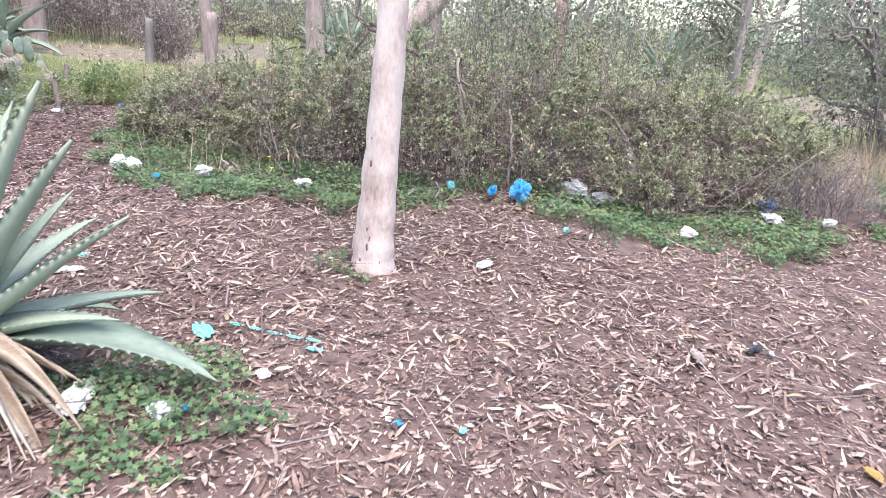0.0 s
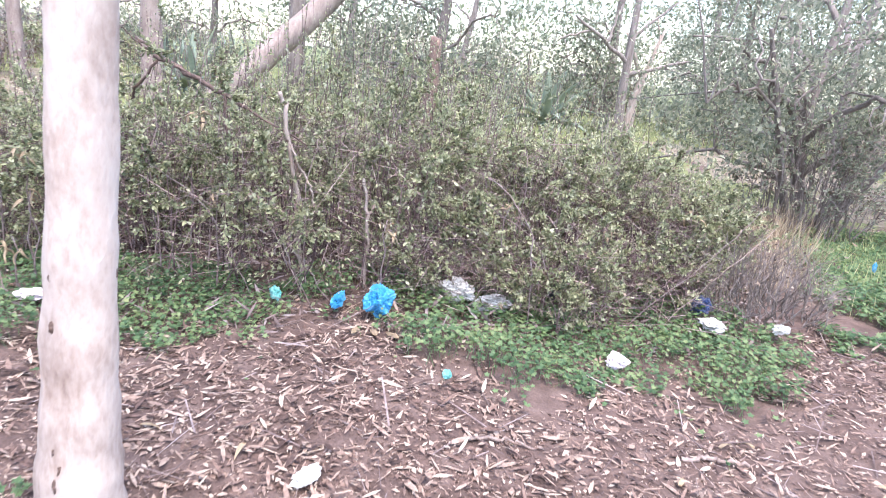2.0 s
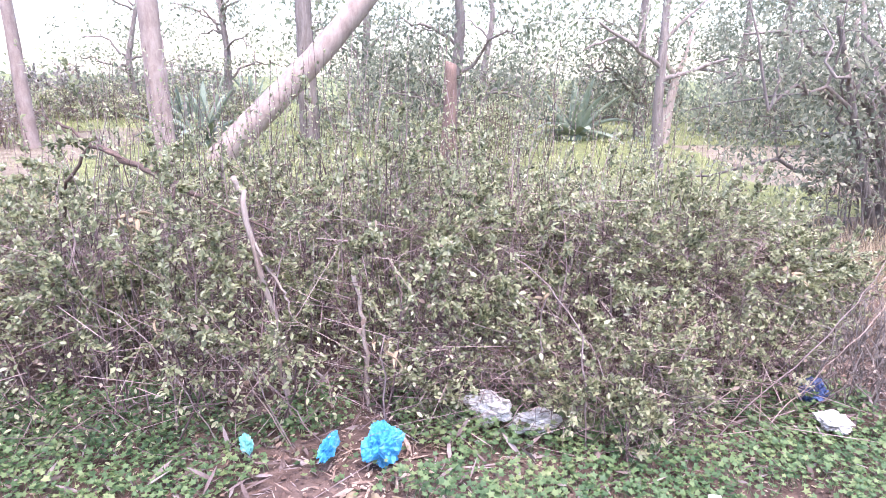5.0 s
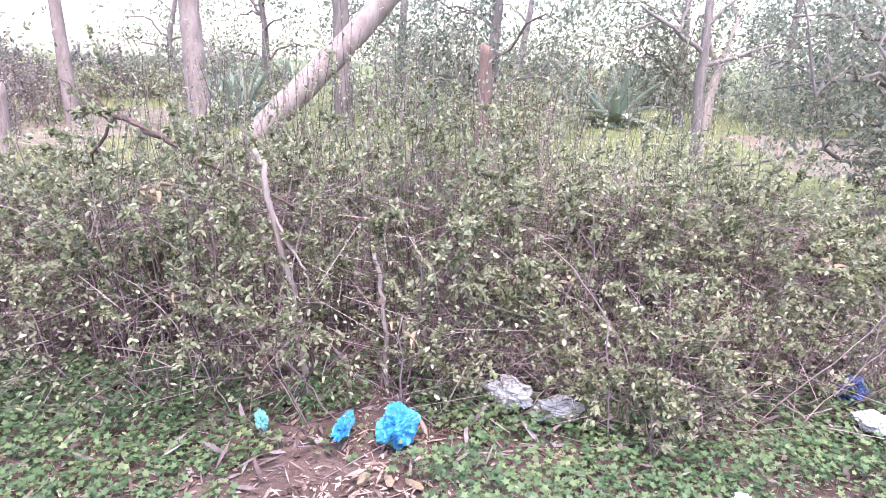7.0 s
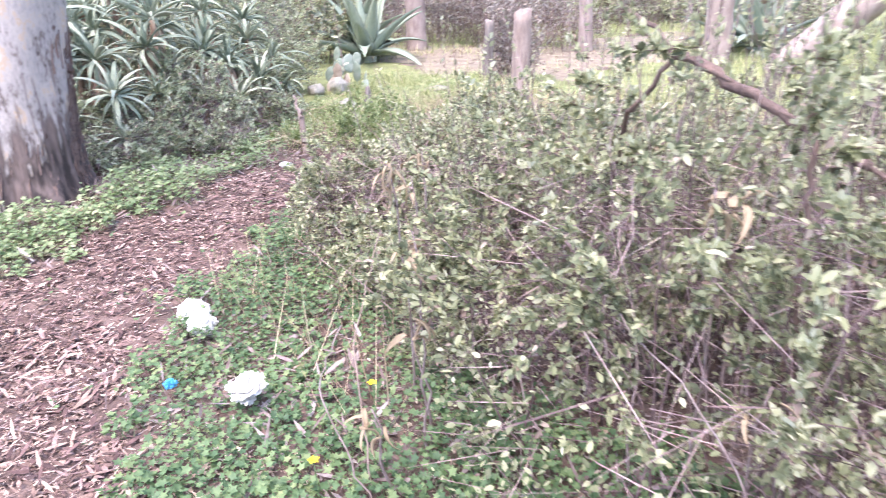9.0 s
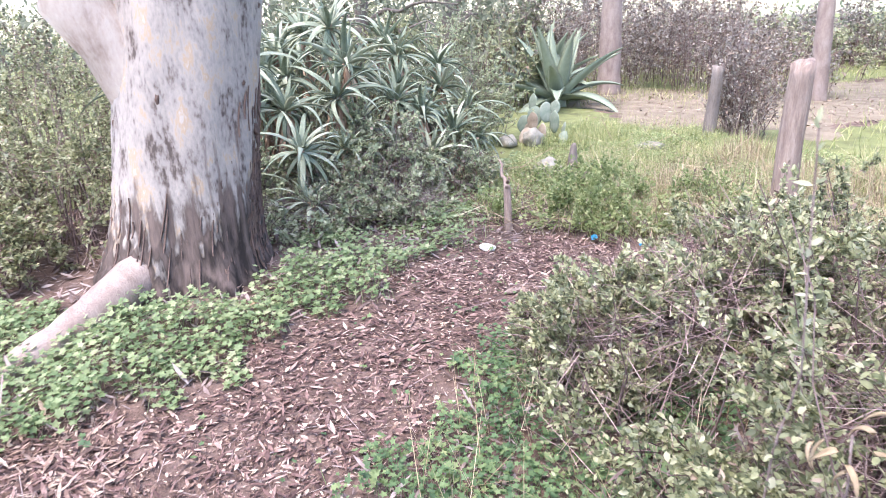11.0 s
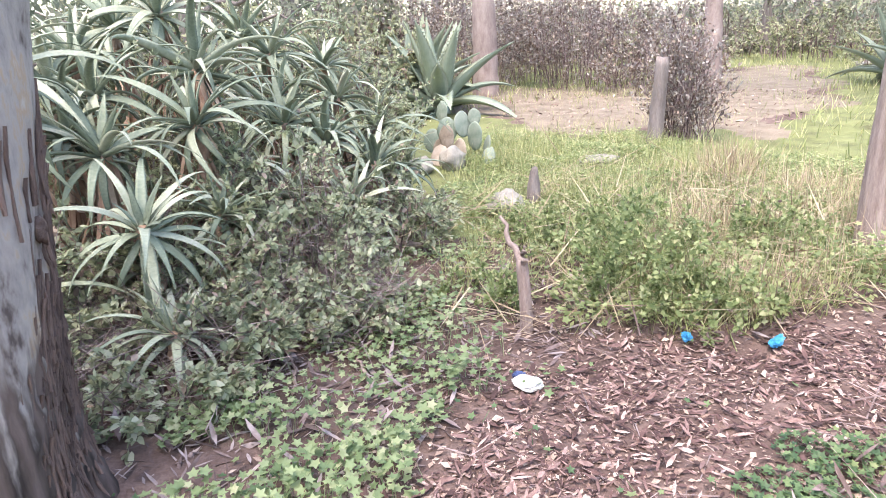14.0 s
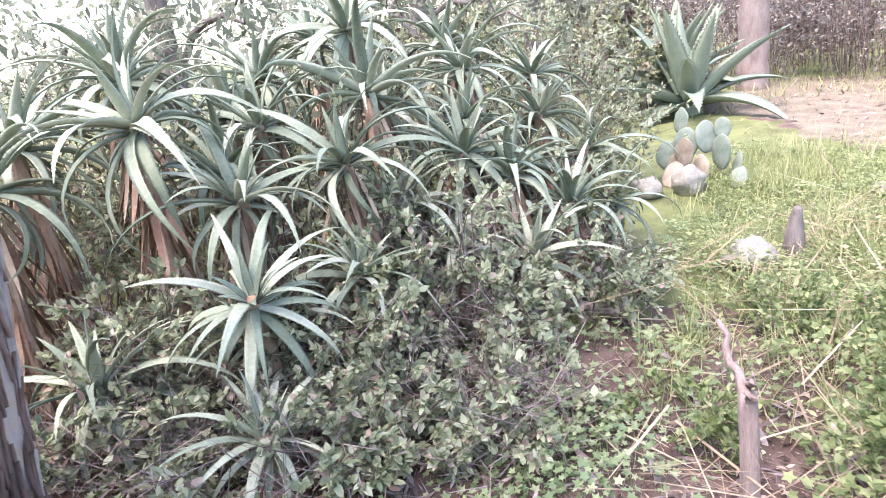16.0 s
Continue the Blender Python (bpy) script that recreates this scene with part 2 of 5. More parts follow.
LEAF = (np.array([[0, 0, 0], [.5, .3, .12], [.42, .68, .10], [0, 1, -.06], [-.42, .68, .10], [-.5, .3, .12]]), [[0, 1, 2, 3], [0, 3, 4, 5]])
BLADE = (np.array([[-.5, 0, 0], [.5, 0, 0], [.38, .5, .06], [-.38, .5, .06], [0, 1, -.12]]), [[0, 1, 2, 3]], [[3, 2, 4]])
LITTER = (np.array([[0, 0, 0], [.5, .33, .05], [.45, .66, .02], [.15, 1, .12], [-.4, .68, .12], [-.5, .35, .14]]), [[0, 1, 2, 5], [5, 2, 3, 4]])
NEEDLE = (np.array([[-.5, 0, 0], [.5, 0, 0], [.45, .6, .1], [0, 1, 0], [-.45, .6, .1]]), [[0, 1, 2, 4]], [[4, 2, 3]])


QUAD = (np.array([[0, 0, 0], [.5, .45, .1], [0, 1, -.05], [-.5, .45, .1]]), [[0, 1, 2, 3]])


def lobed():
    """A five-lobed leaf with a dished middle."""
    v = [[0, 0.42, -.05]]
    for k in range(10):
        a = radians(-90 + k * 36)
        r = (0.27, 0.52)[k % 2]
        v.append([r * math.cos(a), 0.42 + r * math.sin(a), 0.05 * (k % 2) + .02])
    return np.array(v), [[0, 1 + k, 1 + (k + 1) % 10] for k in range(10)]


LOBED = lobed()


def frames_from(dirs, ups):
    """Rotation matrices whose y runs along dirs, with z near ups."""
    y = dirs / np.linalg.norm(dirs, axis=1, keepdims=True)
    x = np.cross(y, ups)
    x /= np.linalg.norm(x, axis=1, keepdims=True) + 1e-9
    z = np.cross(x, y)
    return np.stack([x, y, z], axis=2)


def scatter(template, pos, rot, length, width):
    """Vertices and faces of many small leaves."""
    tv = template[0]
    n, k = len(pos), len(tv)
    s = np.stack([width, length, width], axis=1)
    v = np.einsum("nij,nkj->nki", rot, tv[None] * s[:, None]) + pos[:, None]
    off = (np.arange(n) * k)[:, None, None]
    return v.reshape(-1, 3), [(np.array(f)[None] + off).reshape(-1, len(f[0])) for f in template[1:]]


def join(parts):
    """Join several (vertices, faces) into one."""
    vs, fs, o = [], {}, 0
    for v, f in parts:
        for g in f:
            g = np.asarray(g)
            if len(g):
                fs.setdefault(g.shape[1], []).append(g + o)
        vs.append(np.asarray(v, float))
        o += len(v)
    return np.concatenate(vs), [np.concatenate(g) for g in fs.values()]


def tube(points, radii, sides=8, lump=0.0, cap=True, seed=0):
    """A tapering limb along points; lump makes its skin uneven."""
    p = np.asarray(points, float)
    r = np.broadcast_to(np.asarray(radii, float), len(p))
    t = np.gradient(p, axis=0)
    t /= np.linalg.norm(t, axis=1, keepdims=True) + 1e-9
    ref = np.array([0.0, 0.0, 1.0]) if abs(t[0][2]) < 0.8 else np.array([1.0, 0.0, 0.0])
    u = np.cross(t, ref)
    u /= np.linalg.norm(u, axis=1, keepdims=True) + 1e-9
    w = np.cross(t, u)
    a = np.linspace(0, 2 * math.pi, sides, endpoint=False)
    k = np.ones((len(p), sides))
    if lump:
        g = np.random.default_rng(seed)
        ph = g.uniform(0, 6.28, 6)
        s = np.linspace(0, 1, len(p))[:, None]
        k += lump * (0.5 * np.sin(2 * a[None] + 5 * s + ph[0]) + 0.35 * np.sin(3 * a[None] - 11 * s + ph[1]) + 0.3 * np.sin(5 * a[None] + 23 * s + ph[2]) + g.normal(0, 0.22, k.shape))
    v = p[:, None] + (r[:, None] * k)[..., None] * (np.cos(a)[None, :, None] * u[:, None] + np.sin(a)[None, :, None] * w[:, None])
    i = np.arange(len(p) - 1)[:, None] * sides
    j = np.arange(sides)[None]
    f = np.stack([i + j, i + (j + 1) % sides, i + sides + (j + 1) % sides, i + sides + j], axis=2).reshape(-1, 4)
    v = v.reshape(-1, 3)
    tri = np.zeros((0, 3), int)
    if cap:
        e = (len(p) - 1) * sides
        v = np.concatenate([v, p[-1:] + t[-1:] * r[-1] * 0.3])
        tri = np.array([[e + q, e + (q + 1) % sides, len(v) - 1] for q in range(sides)])
    return v, [f, tri]


def curve(a, b, n=8, sag=(0, 0, 0), wob=0.0, g=None):
    """Points from a to b with a bend and a slight wander."""
    s = np.linspace(0, 1, n)[:, None]
    p = np.asarray(a, float) * (1 - s) + np.asarray(b, float) * s + np.asarray(sag, float) * 4 * s * (1 - s)
    if wob:
        q = (g or rng).normal(0, wob, (n, 3))
        q[0] = 0
        p = p + q
    return p


def blob(r=1.0, lump=0.25, seed=0, sub=3, flat=(1, 1, 1), freq=1.6):
    """A lumpy stone or crumpled heap, as bmesh data."""
    bm = bmesh.new()
    bmesh.ops.create_icosphere(bm, subdivisions=sub, radius=1.0)
    o = Vector((seed * 7.3, seed * 3.1, seed * 1.7))
    for v in bm.verts:
        k = 1 + lump * noise.noise(v.co * freq + o) + 0.5 * lump * noise.noise(v.co * freq * 2.7 + o)
        v.co = Vector((v.co.x * flat[0], v.co.y * flat[1], v.co.z * flat[2])) * r * k
    return bm


def bm_mesh(name, bm, mat, smooth=True):
    me = bpy.data.meshes.new(name)
    bm.to_mesh(me)
    bm.free()
    me.materials.append(mat)
    if smooth:
        me.polygons.foreach_set("use_smooth", np.ones(len(me.polygons), bool))
    return me


# ---- plan ----
CLEARING = [(-9, -6), (8, -6), (9, 2.5), (9.5, 8.5), (8.2, 9.6), (7.2, 8.6), (6.6, 6.9), (5.4, 5.6), (4.6, 5.7), (3.63, 5.44), (3.0, 4.75), (2.14, 4.71), (1.31, 4.73), (.91, 5.0), (.85, 5.75), (.5, 5.75), (.25, 5.35), (-.1, 5.24), (-.97, 5.37), (-1.62, 5.29), (-2.5, 5.5), (-2.9, 5.85),
            (-3.25, 6.3), (-3.62, 7.15), (-3.71, 7.55), (-3.9, 8.1), (-3.5, 8.9), (-2.4, 9.4), (-2.2, 10.1), (-3.7, 9.9), (-4.35, 9.3), (-4.75, 8.85), (-5.15, 8.5), (-4.9, 7.76), (-4.73, 7.17), (-4.6, 6.66), (-4.36, 5.62), (-4.7, 4.92), (-6.4, 4.3), (-9, 3.2)]
FAR_DIRT = [(8.5, 9.5), (14, 13), (13, 19), (9.5, 19), (8, 13.5)]
FAR_PATH = [(-10.2, 16.8), (-8.6, 15.2), (-7.4, 14.6), (-5.0, 15.4), (-4.4, 19), (-5.6, 25), (-7.2, 25.5), (-7.6, 20.4), (-10.4, 20.2), (-12.5, 19.5)]
SOIL_BARE = [(-6.5, 8.6), (-5.7, 8.6), (-5.6, 9.2), (-6.0, 10), (-6.5, 9.9)]


def on_soil(px, py, w=0.12):
    jx = px + w * np.sin(5.3 * py + 2 * np.sin(3.1 * px)) + 0.5 * w * np.sin(13 * py + 7 * px)
    jy = py + w * np.sin(4.7 * px + 1.7 * np.sin(2.9 * py)) + 0.5 * w * np.sin(11 * px - 6 * py)
    r = inside(jx, jy, CLEARING)
    for q in (FAR_DIRT, FAR_PATH, SOIL_BARE):
        r |= inside(jx, jy, q)
    return r


# ---- ground: one sheet, fine where one walks ----
def build_ground():
    xs = np.concatenate([-np.geomspace(700, 11.2, 26), np.linspace(-11, 9, 201), np.geomspace(9.2, 700, 26)])
    ys = np.concatenate([-np.geomspace(700, 5.2, 26), np.linspace(-5, 26, 301), np.geomspace(26.3, 700, 24)])
    X, Y = np.meshgrid(xs, ys)
    near = (np.abs(X + 1) < 11) & (np.abs(Y - 5) < 11)
    Z = gz(X, Y) + np.where(near, rng.normal(0, 0.006, X.shape), 0)
    v = np.stack([X, Y, Z], axis=2).reshape(-1, 3)
    nx = len(xs)
    i = (np.arange(len(ys) - 1)[:, None] * nx + np.arange(nx - 1)[None]).ravel()
    f = np.stack([i, i + 1, i + nx + 1, i + nx], axis=1)
    cx, cy = v[f].mean(axis=1)[:, 0], v[f].mean(axis=1)[:, 1]
    ob = new("ground", mesh_of("ground", v, f, [M["soil"], M["turf"], M["dirt"]], np.where(inside(cx + .4 * np.sin(2 * cy) + .2 * np.sin(5 * cx), cy + .3 * np.sin(2.3 * cx) + .2 * np.sin(6 * cx), FAR_DIRT) | inside(cx + .4 * np.sin(2 * cy), cy + .3 * np.sin(2.3 * cx) + .2 * np.sin(6 * cx), FAR_PATH), 2, np.where(on_soil(cx, cy) | ((cy < 9.9 + .5 * np.sin(3 * cx) + .3 * np.sin(7 * cy)) & (cx > -9) & (cx < 11)), 0, 1)), True))
    tagged(ob, "reddish brown earth with turf around a trodden clearing", "ground", kind="structure")


build_ground()


def flat_scatter(name, label, category, template, mat, n, box, keep, length, width, tilt=0.25, lift=0.008, up=False):
    """Many small leaves or chips lying on the ground (or standing, if up)."""
    px, py = rng.uniform(box[0], box[2], n), rng.uniform(box[1], box[3], n)
    k = keep(px, py)
    px, py = px[k], py[k]
    n = len(px)
    a = rng.uniform(0, 2 * math.pi, n)
    skew = 1.0 if up else 1.9
    if up:
        lean = rng.uniform(0.1, 1.5, n)
        d = np.stack([np.cos(a) * lean, np.sin(a) * lean, np.ones(n)], axis=1)
        u = np.stack([-np.cos(a), -np.sin(a), lean], axis=1)
    else:
        d = np.stack([np.cos(a), np.sin(a), rng.normal(0, tilt, n)], axis=1)
        u = np.stack([rng.normal(0, tilt, n), rng.normal(0, tilt, n), np.ones(n)], axis=1)
    L = length[0] + (length[1] - length[0]) * rng.random(n) ** skew
    pos = np.stack([px, py, gz(px, py) + lift + (0 if up else 0.25 * L * np.abs(d[:, 2]))], axis=1)
    v, f = scatter(template, pos, frames_from(d, u), L, L * rng.uniform(*width, n))
    return tagged(new(name, mesh_of(name, v, f, mat)), label, category, kind="stuff")


# dry leaves on the clearing and along the path
clump = lambda x, y: 0.55 + 0.45 * np.sin(1.9 * x + 2.2 * np.sin(1.3 * y)) * np.sin(2.3 * y + 1.5 * np.sin(1.7 * x))
fade = lambda x, y: (1 - .5 * np.clip((x - 1.2) / 1.4, 0, 1) * (y < 4.7)) * np.clip(1.1 - (np.maximum(np.abs(x - .1) - 4.9, 0) + np.maximum(.9 - y, 0)) / 2.0, .06, 1)
flat_scatter("leaf_litter", "pinkish brown dry gum leaves strewn over trodden soil", "leaf litter", LITTER, M["litter"], 300000, (-7.5, -1.5, 7.5, 10.2),
             lambda x, y: on_soil(x, y, 0.2) & ~((x < -2.6) & (y > 5.6)) & (rng.random(len(x)) < fade(x, y)) & (rng.random(len(x)) < 0.38 + 0.62 * clump(x, y) * (0.5 + 0.5 * clump(3.7 * x + 1, 3.3 * y))), (0.018, 0.12), (0.08, 0.22))
flat_scatter("leaf_crumbs", "small broken bits of dry leaf and bark on soil", "leaf litter", QUAD, M["litter"], 330000, (-7.5, -1.5, 7.5, 10.2),
             lambda x, y: (rng.random(len(x)) < fade(x, y)) & on_soil(x, y, 0.25) | ((rng.random(len(x)) < .5) & (y > 4.8) & (np.abs(x + .9) < 4.6)), (0.010, 0.048), (0.22, 0.7))
flat_scatter("undergrowth_litter", "brown dead leaves and bark bits under shrubs", "leaf litter", LITTER, M["twig"], 26000, (-8.5, 5.2, 3.8, 9.6),
             lambda x, y: ~on_soil(x, y, 0.1), (0.04, 0.16), (0.06, 0.2), tilt=.4)
flat_scatter("path_litter", "reddish brown dry leaves and bark chips on a narrow path", "leaf litter", LITTER, M["chips"], 76000, (-5.4, 5.0, -2.0, 10.2),
             lambda x, y: on_soil(x, y, 0.15) & (rng.random(len(x)) < 0.3 + 0.7 * clump(2.9 * x, 2.3 * y)), (0.015, 0.09), (0.10, 0.28))
flat_scatter("outer_leaf_litter", "sparse dry leaves on the outer ground", "leaf litter", LITTER, M["litter"], 26000, (-10, -6, 14, 20),
             lambda x, y: on_soil(x, y, 0.3) & ((y > 10) | (y < 0.8) | (x > 5) | (x < -5.5)), (0.06, 0.14), (0.18, 0.3))
flat_scatter("fallen_twigs", "thin grey brown twigs lying among dry leaves", "twigs", (np.array([[-.5, 0, 0], [.5, 0, .3], [.5, 1, .3], [-.5, 1, 0], [0, .5, .9]]), [[0, 1, 4], [1, 2, 4], [2, 3, 4], [3, 0, 4]]), M["twig"], 5200, (-5.6, 0.4, 5.2, 10),
             lambda x, y: on_soil(x, y, 0.3), (0.08, 0.30), (0.012, 0.03))


flat_scatter("fallen_straw", "long dry straws lying over glade weeds", "straw", NEEDLE, M["straw"], 2600, (-6.6, 8.7, -2.4, 12.5),
             lambda x, y: ~on_soil(x, y, 0.1), (0.12, 0.60), (0.010, 0.02), tilt=.3, lift=.10)


# ---- low herbs, grass ----
def herb_cover(name, label, polys, n, size, height, mat, w=0.10, template=LOBED, stalk=True, thin=None):
    """A carpet of small upright leaves on stalks inside polygons of the plan."""
    a = np.array([p for q in polys for p in q])
    px, py = rng.uniform(a[:, 0].min() - .2, a[:, 0].max() + .2, n), rng.uniform(a[:, 1].min() - .2, a[:, 1].max() + .2, n)
    jx, jy = px + w * np.sin(6 * py + 3 * px) + w * np.sin(17 * py), py + w * np.sin(5 * px - 4 * py) + w * np.sin(15 * px)
    k = np.zeros(n, bool)
    for q in polys:
        k |= inside(jx, jy, q)
    if thin is not None:
        k &= rng.random(n) < thin(px, py)
    px, py = px[k], py[k]
    n = len(px)
    h = height * (0.35 + 0.65 * rng.random(n)) * (0.6 + 0.4 * np.sin(3.1 * px + 2 * np.sin(2.3 * py)) * np.sin(2.7 * py + 1))
    az = rng.uniform(0, 6.283, n)
    d = np.stack([np.cos(az), np.sin(az), rng.normal(0.05, 0.35, n)], axis=1)
    u = np.stack([rng.normal(0, .35, n), rng.normal(-.1, .35, n), np.ones(n)], axis=1)
    pos = np.stack([px, py, gz(px, py) + h], axis=1)
    L = rng.uniform(*size, n)
    parts = [scatter(template, pos, frames_from(d, u), L, L * rng.uniform(.9, 1.1, n) * (1 if template is LOBED else .5))]
    if stalk:
        m = n // 3
        low = pos[:m] * [1, 1, 0] + np.stack([rng.normal(0, .03, m), rng.normal(0, .03, m), gz(px[:m], py[:m]) - .01], axis=1)
        dv = pos[:m] - low
        parts.append(scatter(NEEDLE, low, frames_from(dv, rng.normal(0, 1, (m, 3))), np.linalg.norm(dv, axis=1), np.full(m, .003)))
    v, f = join(parts)
    return tagged(new(name, mesh_of(name, v, f, mat)), label, "ground cover", kind="stuff")


COVER_LEFT = [(-3.5, 8.9), (-3.95, 8.15), (-3.75, 7.6), (-3.66, 7.15), (-3.25, 6.25), (-2.7, 5.8), (-2.5, 5.34), (-1.62, 5.06), (-.97, 5.02), (-.1, 5.02), (.27, 5.3), (.5, 5.8), (-.4, 6.3), (-1.6, 6.5), (-2.3, 7.4), (-2.4, 9.2)]
COVER_RIGHT = [(.3, 5.85), (.9, 5.75), (.91, 5.0), (1.31, 4.73), (2.14, 4.71), (3.0, 4.75), (3.63, 5.44), (3.4, 6.0), (2.2, 6.2), (1.0, 6.3), (.3, 6.3)]
EDGES = [(-3.9, 9), (-4.2, 7.6), (-3.3, 5.9), (-2.4, 5.2), (0, 4.95), (.8, 5.2), (1.2, 4.5), (3.2, 4.5), (4.0, 5.6), (3, 6.6), (0, 6.6), (-2, 7)]
VERGE = [(-4.7, 4.92), (-4.36, 5.62), (-4.6, 6.66), (-4.73, 7.17), (-4.9, 7.76), (-5.15, 8.5), (-5.55, 8.5), (-5.35, 7.6), (-5.25, 6.9), (-5.2, 6.2), (-5.6, 5.7), (-6.4, 5.4), (-7.4, 5.0), (-6.6, 4.5)]
TUFTS = [(-1.5, 2.45), (-1.15, 2.62), (-.75, 2.45), (-.68, 2.15), (-.85, 1.75), (-1.1, 1.75), (-1.3, 2.1)]
herb_cover("low_herbs", "dark green lobed herbs along the foot of the hedge", [COVER_LEFT, COVER_RIGHT], 96000, (.020, .042), .15, M["herb"], thin=lambda x, y: np.where(np.sin(4.1 * x + 2 * np.sin(3 * y)) * np.sin(4.7 * y + 1.3 * x) > -.5, 1, .45))
herb_cover("edge_herbs", "sparse small herbs straying over leaf litter", [EDGES, [(-4.2, 5.2), (-4.3, 6.6), (-4.6, 8.2), (-4.9, 9.2), (-5.6, 9.2), (-5.6, 5.2), (-7, 4.2), (-5, 4.5)]], 9000, (.02, .045), .09, M["herb"], w=.25, thin=lambda x, y: .45 + .4 * np.sin(4 * x) * np.sin(5 * y))
herb_cover("verge_herbs", "fresh green lobed herbs at the foot of a gum tree", [VERGE], 30000, (.03, .052), .20, M["herb_light"], thin=lambda x, y: np.where(y < 7.3, 1, .25 + .6 * (np.sin(5 * x + 2 * y) * np.sin(6 * y) > -.1)))
herb_cover("herb_tuft", "green lobed herb tuft below an agave", [TUFTS, [(-.56, 3.66), (-.45, 3.64), (-.44, 3.85), (-.55, 3.88)], [(-.45, 3.66), (-.3, 3.65), (-.3, 3.70), (-.45, 3.70)]], 9000, (.02, .042), .12, M["herb"])
UNDER = [(-5.2, 8.5), (-5.5, 7.4), (-6.2, 7.2), (-7.2, 7.2), (-7.5, 10.5), (-6.6, 10.8), (-5.9, 9.6), (-5.3, 9.5)]
herb_cover("undergrowth", "sparse lobed herbs among aloes and bare soil", [UNDER], 46000, (.025, .048), .24, M["herb_light"], thin=lambda x, y: .06 + .6 * np.sin(3 * x) ** 2 * np.sin(2.6 * y + 1) ** 2)
MEADOW = [(-5.3, 9.2), (-4.4, 9.25), (-3.8, 9.95), (-2.2, 10.2), (2.5, 10.2), (3.0, 13.5), (-4.8, 13.6), (-7.0, 14.6), (-8.2, 13.6), (-7.2, 11.6), (-6.4, 10.4), (-5.9, 9.5)]
herb_cover("meadow_herbs", "yellow green low herbs in an open glade", [MEADOW], 120000, (.025, .055), .17, M["meadow"], template=QUAD, stalk=False, thin=lambda x, y: np.where((y < 10.4) & (x < -3.6), .5, 1) * (.5 + .5 * (np.sin(2.3 * x + 1.4 * y) * np.sin(3.1 * y - x) > -.3)))
GRASS_RIGHT = [(4.35, 5.85), (4.8, 5.75), (5.5, 6.1), (6.7, 6.95), (7.6, 8.8), (6.2, 8.8), (5.0, 7.3)]
GRASS_PATCH = [(3.85, 5.15), (4.3, 5.2), (4.45, 5.5), (4.1, 5.65), (3.8, 5.4)]
herb_cover("grass_side_herbs", "bright green low herbs beside a trodden path", [GRASS_RIGHT, GRASS_PATCH], 30000, (.03, .055), .13, M["herb"])
TALL_2 = [(-3.9, 10.0), (-3.3, 10.1), (-3.0, 10.6), (-3.6, 10.9)]
TALL_3 = [(-5.6, 9.7), (-5.3, 9.6), (-5.2, 10.1), (-5.6, 10.3)]
TALL = [(-5.0, 9.15), (-4.45, 9.2), (-4.1, 9.6), (-4.0, 10.2), (-4.6, 10.3), (-5.0, 9.8)]
herb_cover("tall_herbs", "bright green leafy weeds in front of dry grass", [TALL, TALL_2, TALL_3], 5000, (.03, .055), .34, M["meadow"])


def grass(name, label, polys, n, length, mat, thin=None, width=(.012, .03)):
    a = np.array([p for q in polys for p in q])

    def keep(x, y):
        k = np.zeros(len(x), bool)
        for q in polys:
            k |= inside(x + .15 * np.sin(5 * y), y + .15 * np.sin(4 * x), q)
        return k if thin is None else k & (rng.random(len(x)) < thin(x, y))
    return flat_scatter(name, label, "grass", BLADE, mat, n, (a[:, 0].min(), a[:, 1].min(), a[:, 0].max(), a[:, 1].max()), keep, length, width, up=True, lift=-.005)


tuft = lambda x, y: .2 + .8 * (np.sin(2.9 * x + np.sin(2.1 * y)) * np.sin(2.7 * y + 1.3) > .1)
grass("meadow_grass", "fresh yellow green grass in an open glade", [MEADOW], 90000, (.08, .34), M["grass"], tuft)
grass("dry_meadow_grass", "straw coloured dry grass tufts in an open glade", [[(-4.5, 9.4), (-3.9, 10.0), (-2.2, 10.3), (0, 10.5), (0, 12.5), (-3.8, 12.6), (-5.2, 13.4), (-5.0, 10.5)]], 34000, (.12, .46), M["straw"], tuft, width=(.008, .018))
grass("hedge_grass", "long thin straw grass standing in the end of the hedge", [[(-3.6, 7.2), (-3.1, 6.4), (-1.9, 5.7), (-1.2, 6.0), (-1.9, 7.2), (-2.6, 8.6), (-3.4, 8.6)]], 700, (.25, .55), M["straw"], width=(.006, .012))
FAR_LAWN = [(-16, 14.5), (-9.8, 15), (-9.7, 17.8), (-7.4, 18.8), (-7.8, 24.3), (-6.2, 24.3), (-4.8, 19.5), (-4.8, 13.5), (3, 13.5), (8, 14), (9.2, 19.4), (13.5, 19.4), (22, 24), (22, 48), (-32, 48), (-32, 24)]
grass("path_grass", "thin grass straying over a dusty path", [FAR_PATH, FAR_DIRT], 60000, (.05, .24), M["grass"], lambda x, y: .25 + .6 * (np.sin(1.7 * x + np.sin(y)) * np.sin(1.3 * y) > .1))
grass("lawn", "short bright green grass on open ground far off", [FAR_LAWN], 70000, (.10, .24), M["grass"], width=(.05, .11))
grass("dry_side_grass", "tall pale dry grass beside the hedge", [[(3.9, 6.2), (4.5, 6.3), (5.4, 7.6), (6.2, 8.8), (5.2, 8.9), (4.2, 7.4)]], 3600, (.25, .60), M["straw"], width=(.006, .014))
grass("side_grass", "green grass beside a trodden path", [GRASS_RIGHT, [(3.6, 8.3), (6.2, 8.5), (9, 12), (4, 13)]], 9000, (.10, .28), M["grass"])
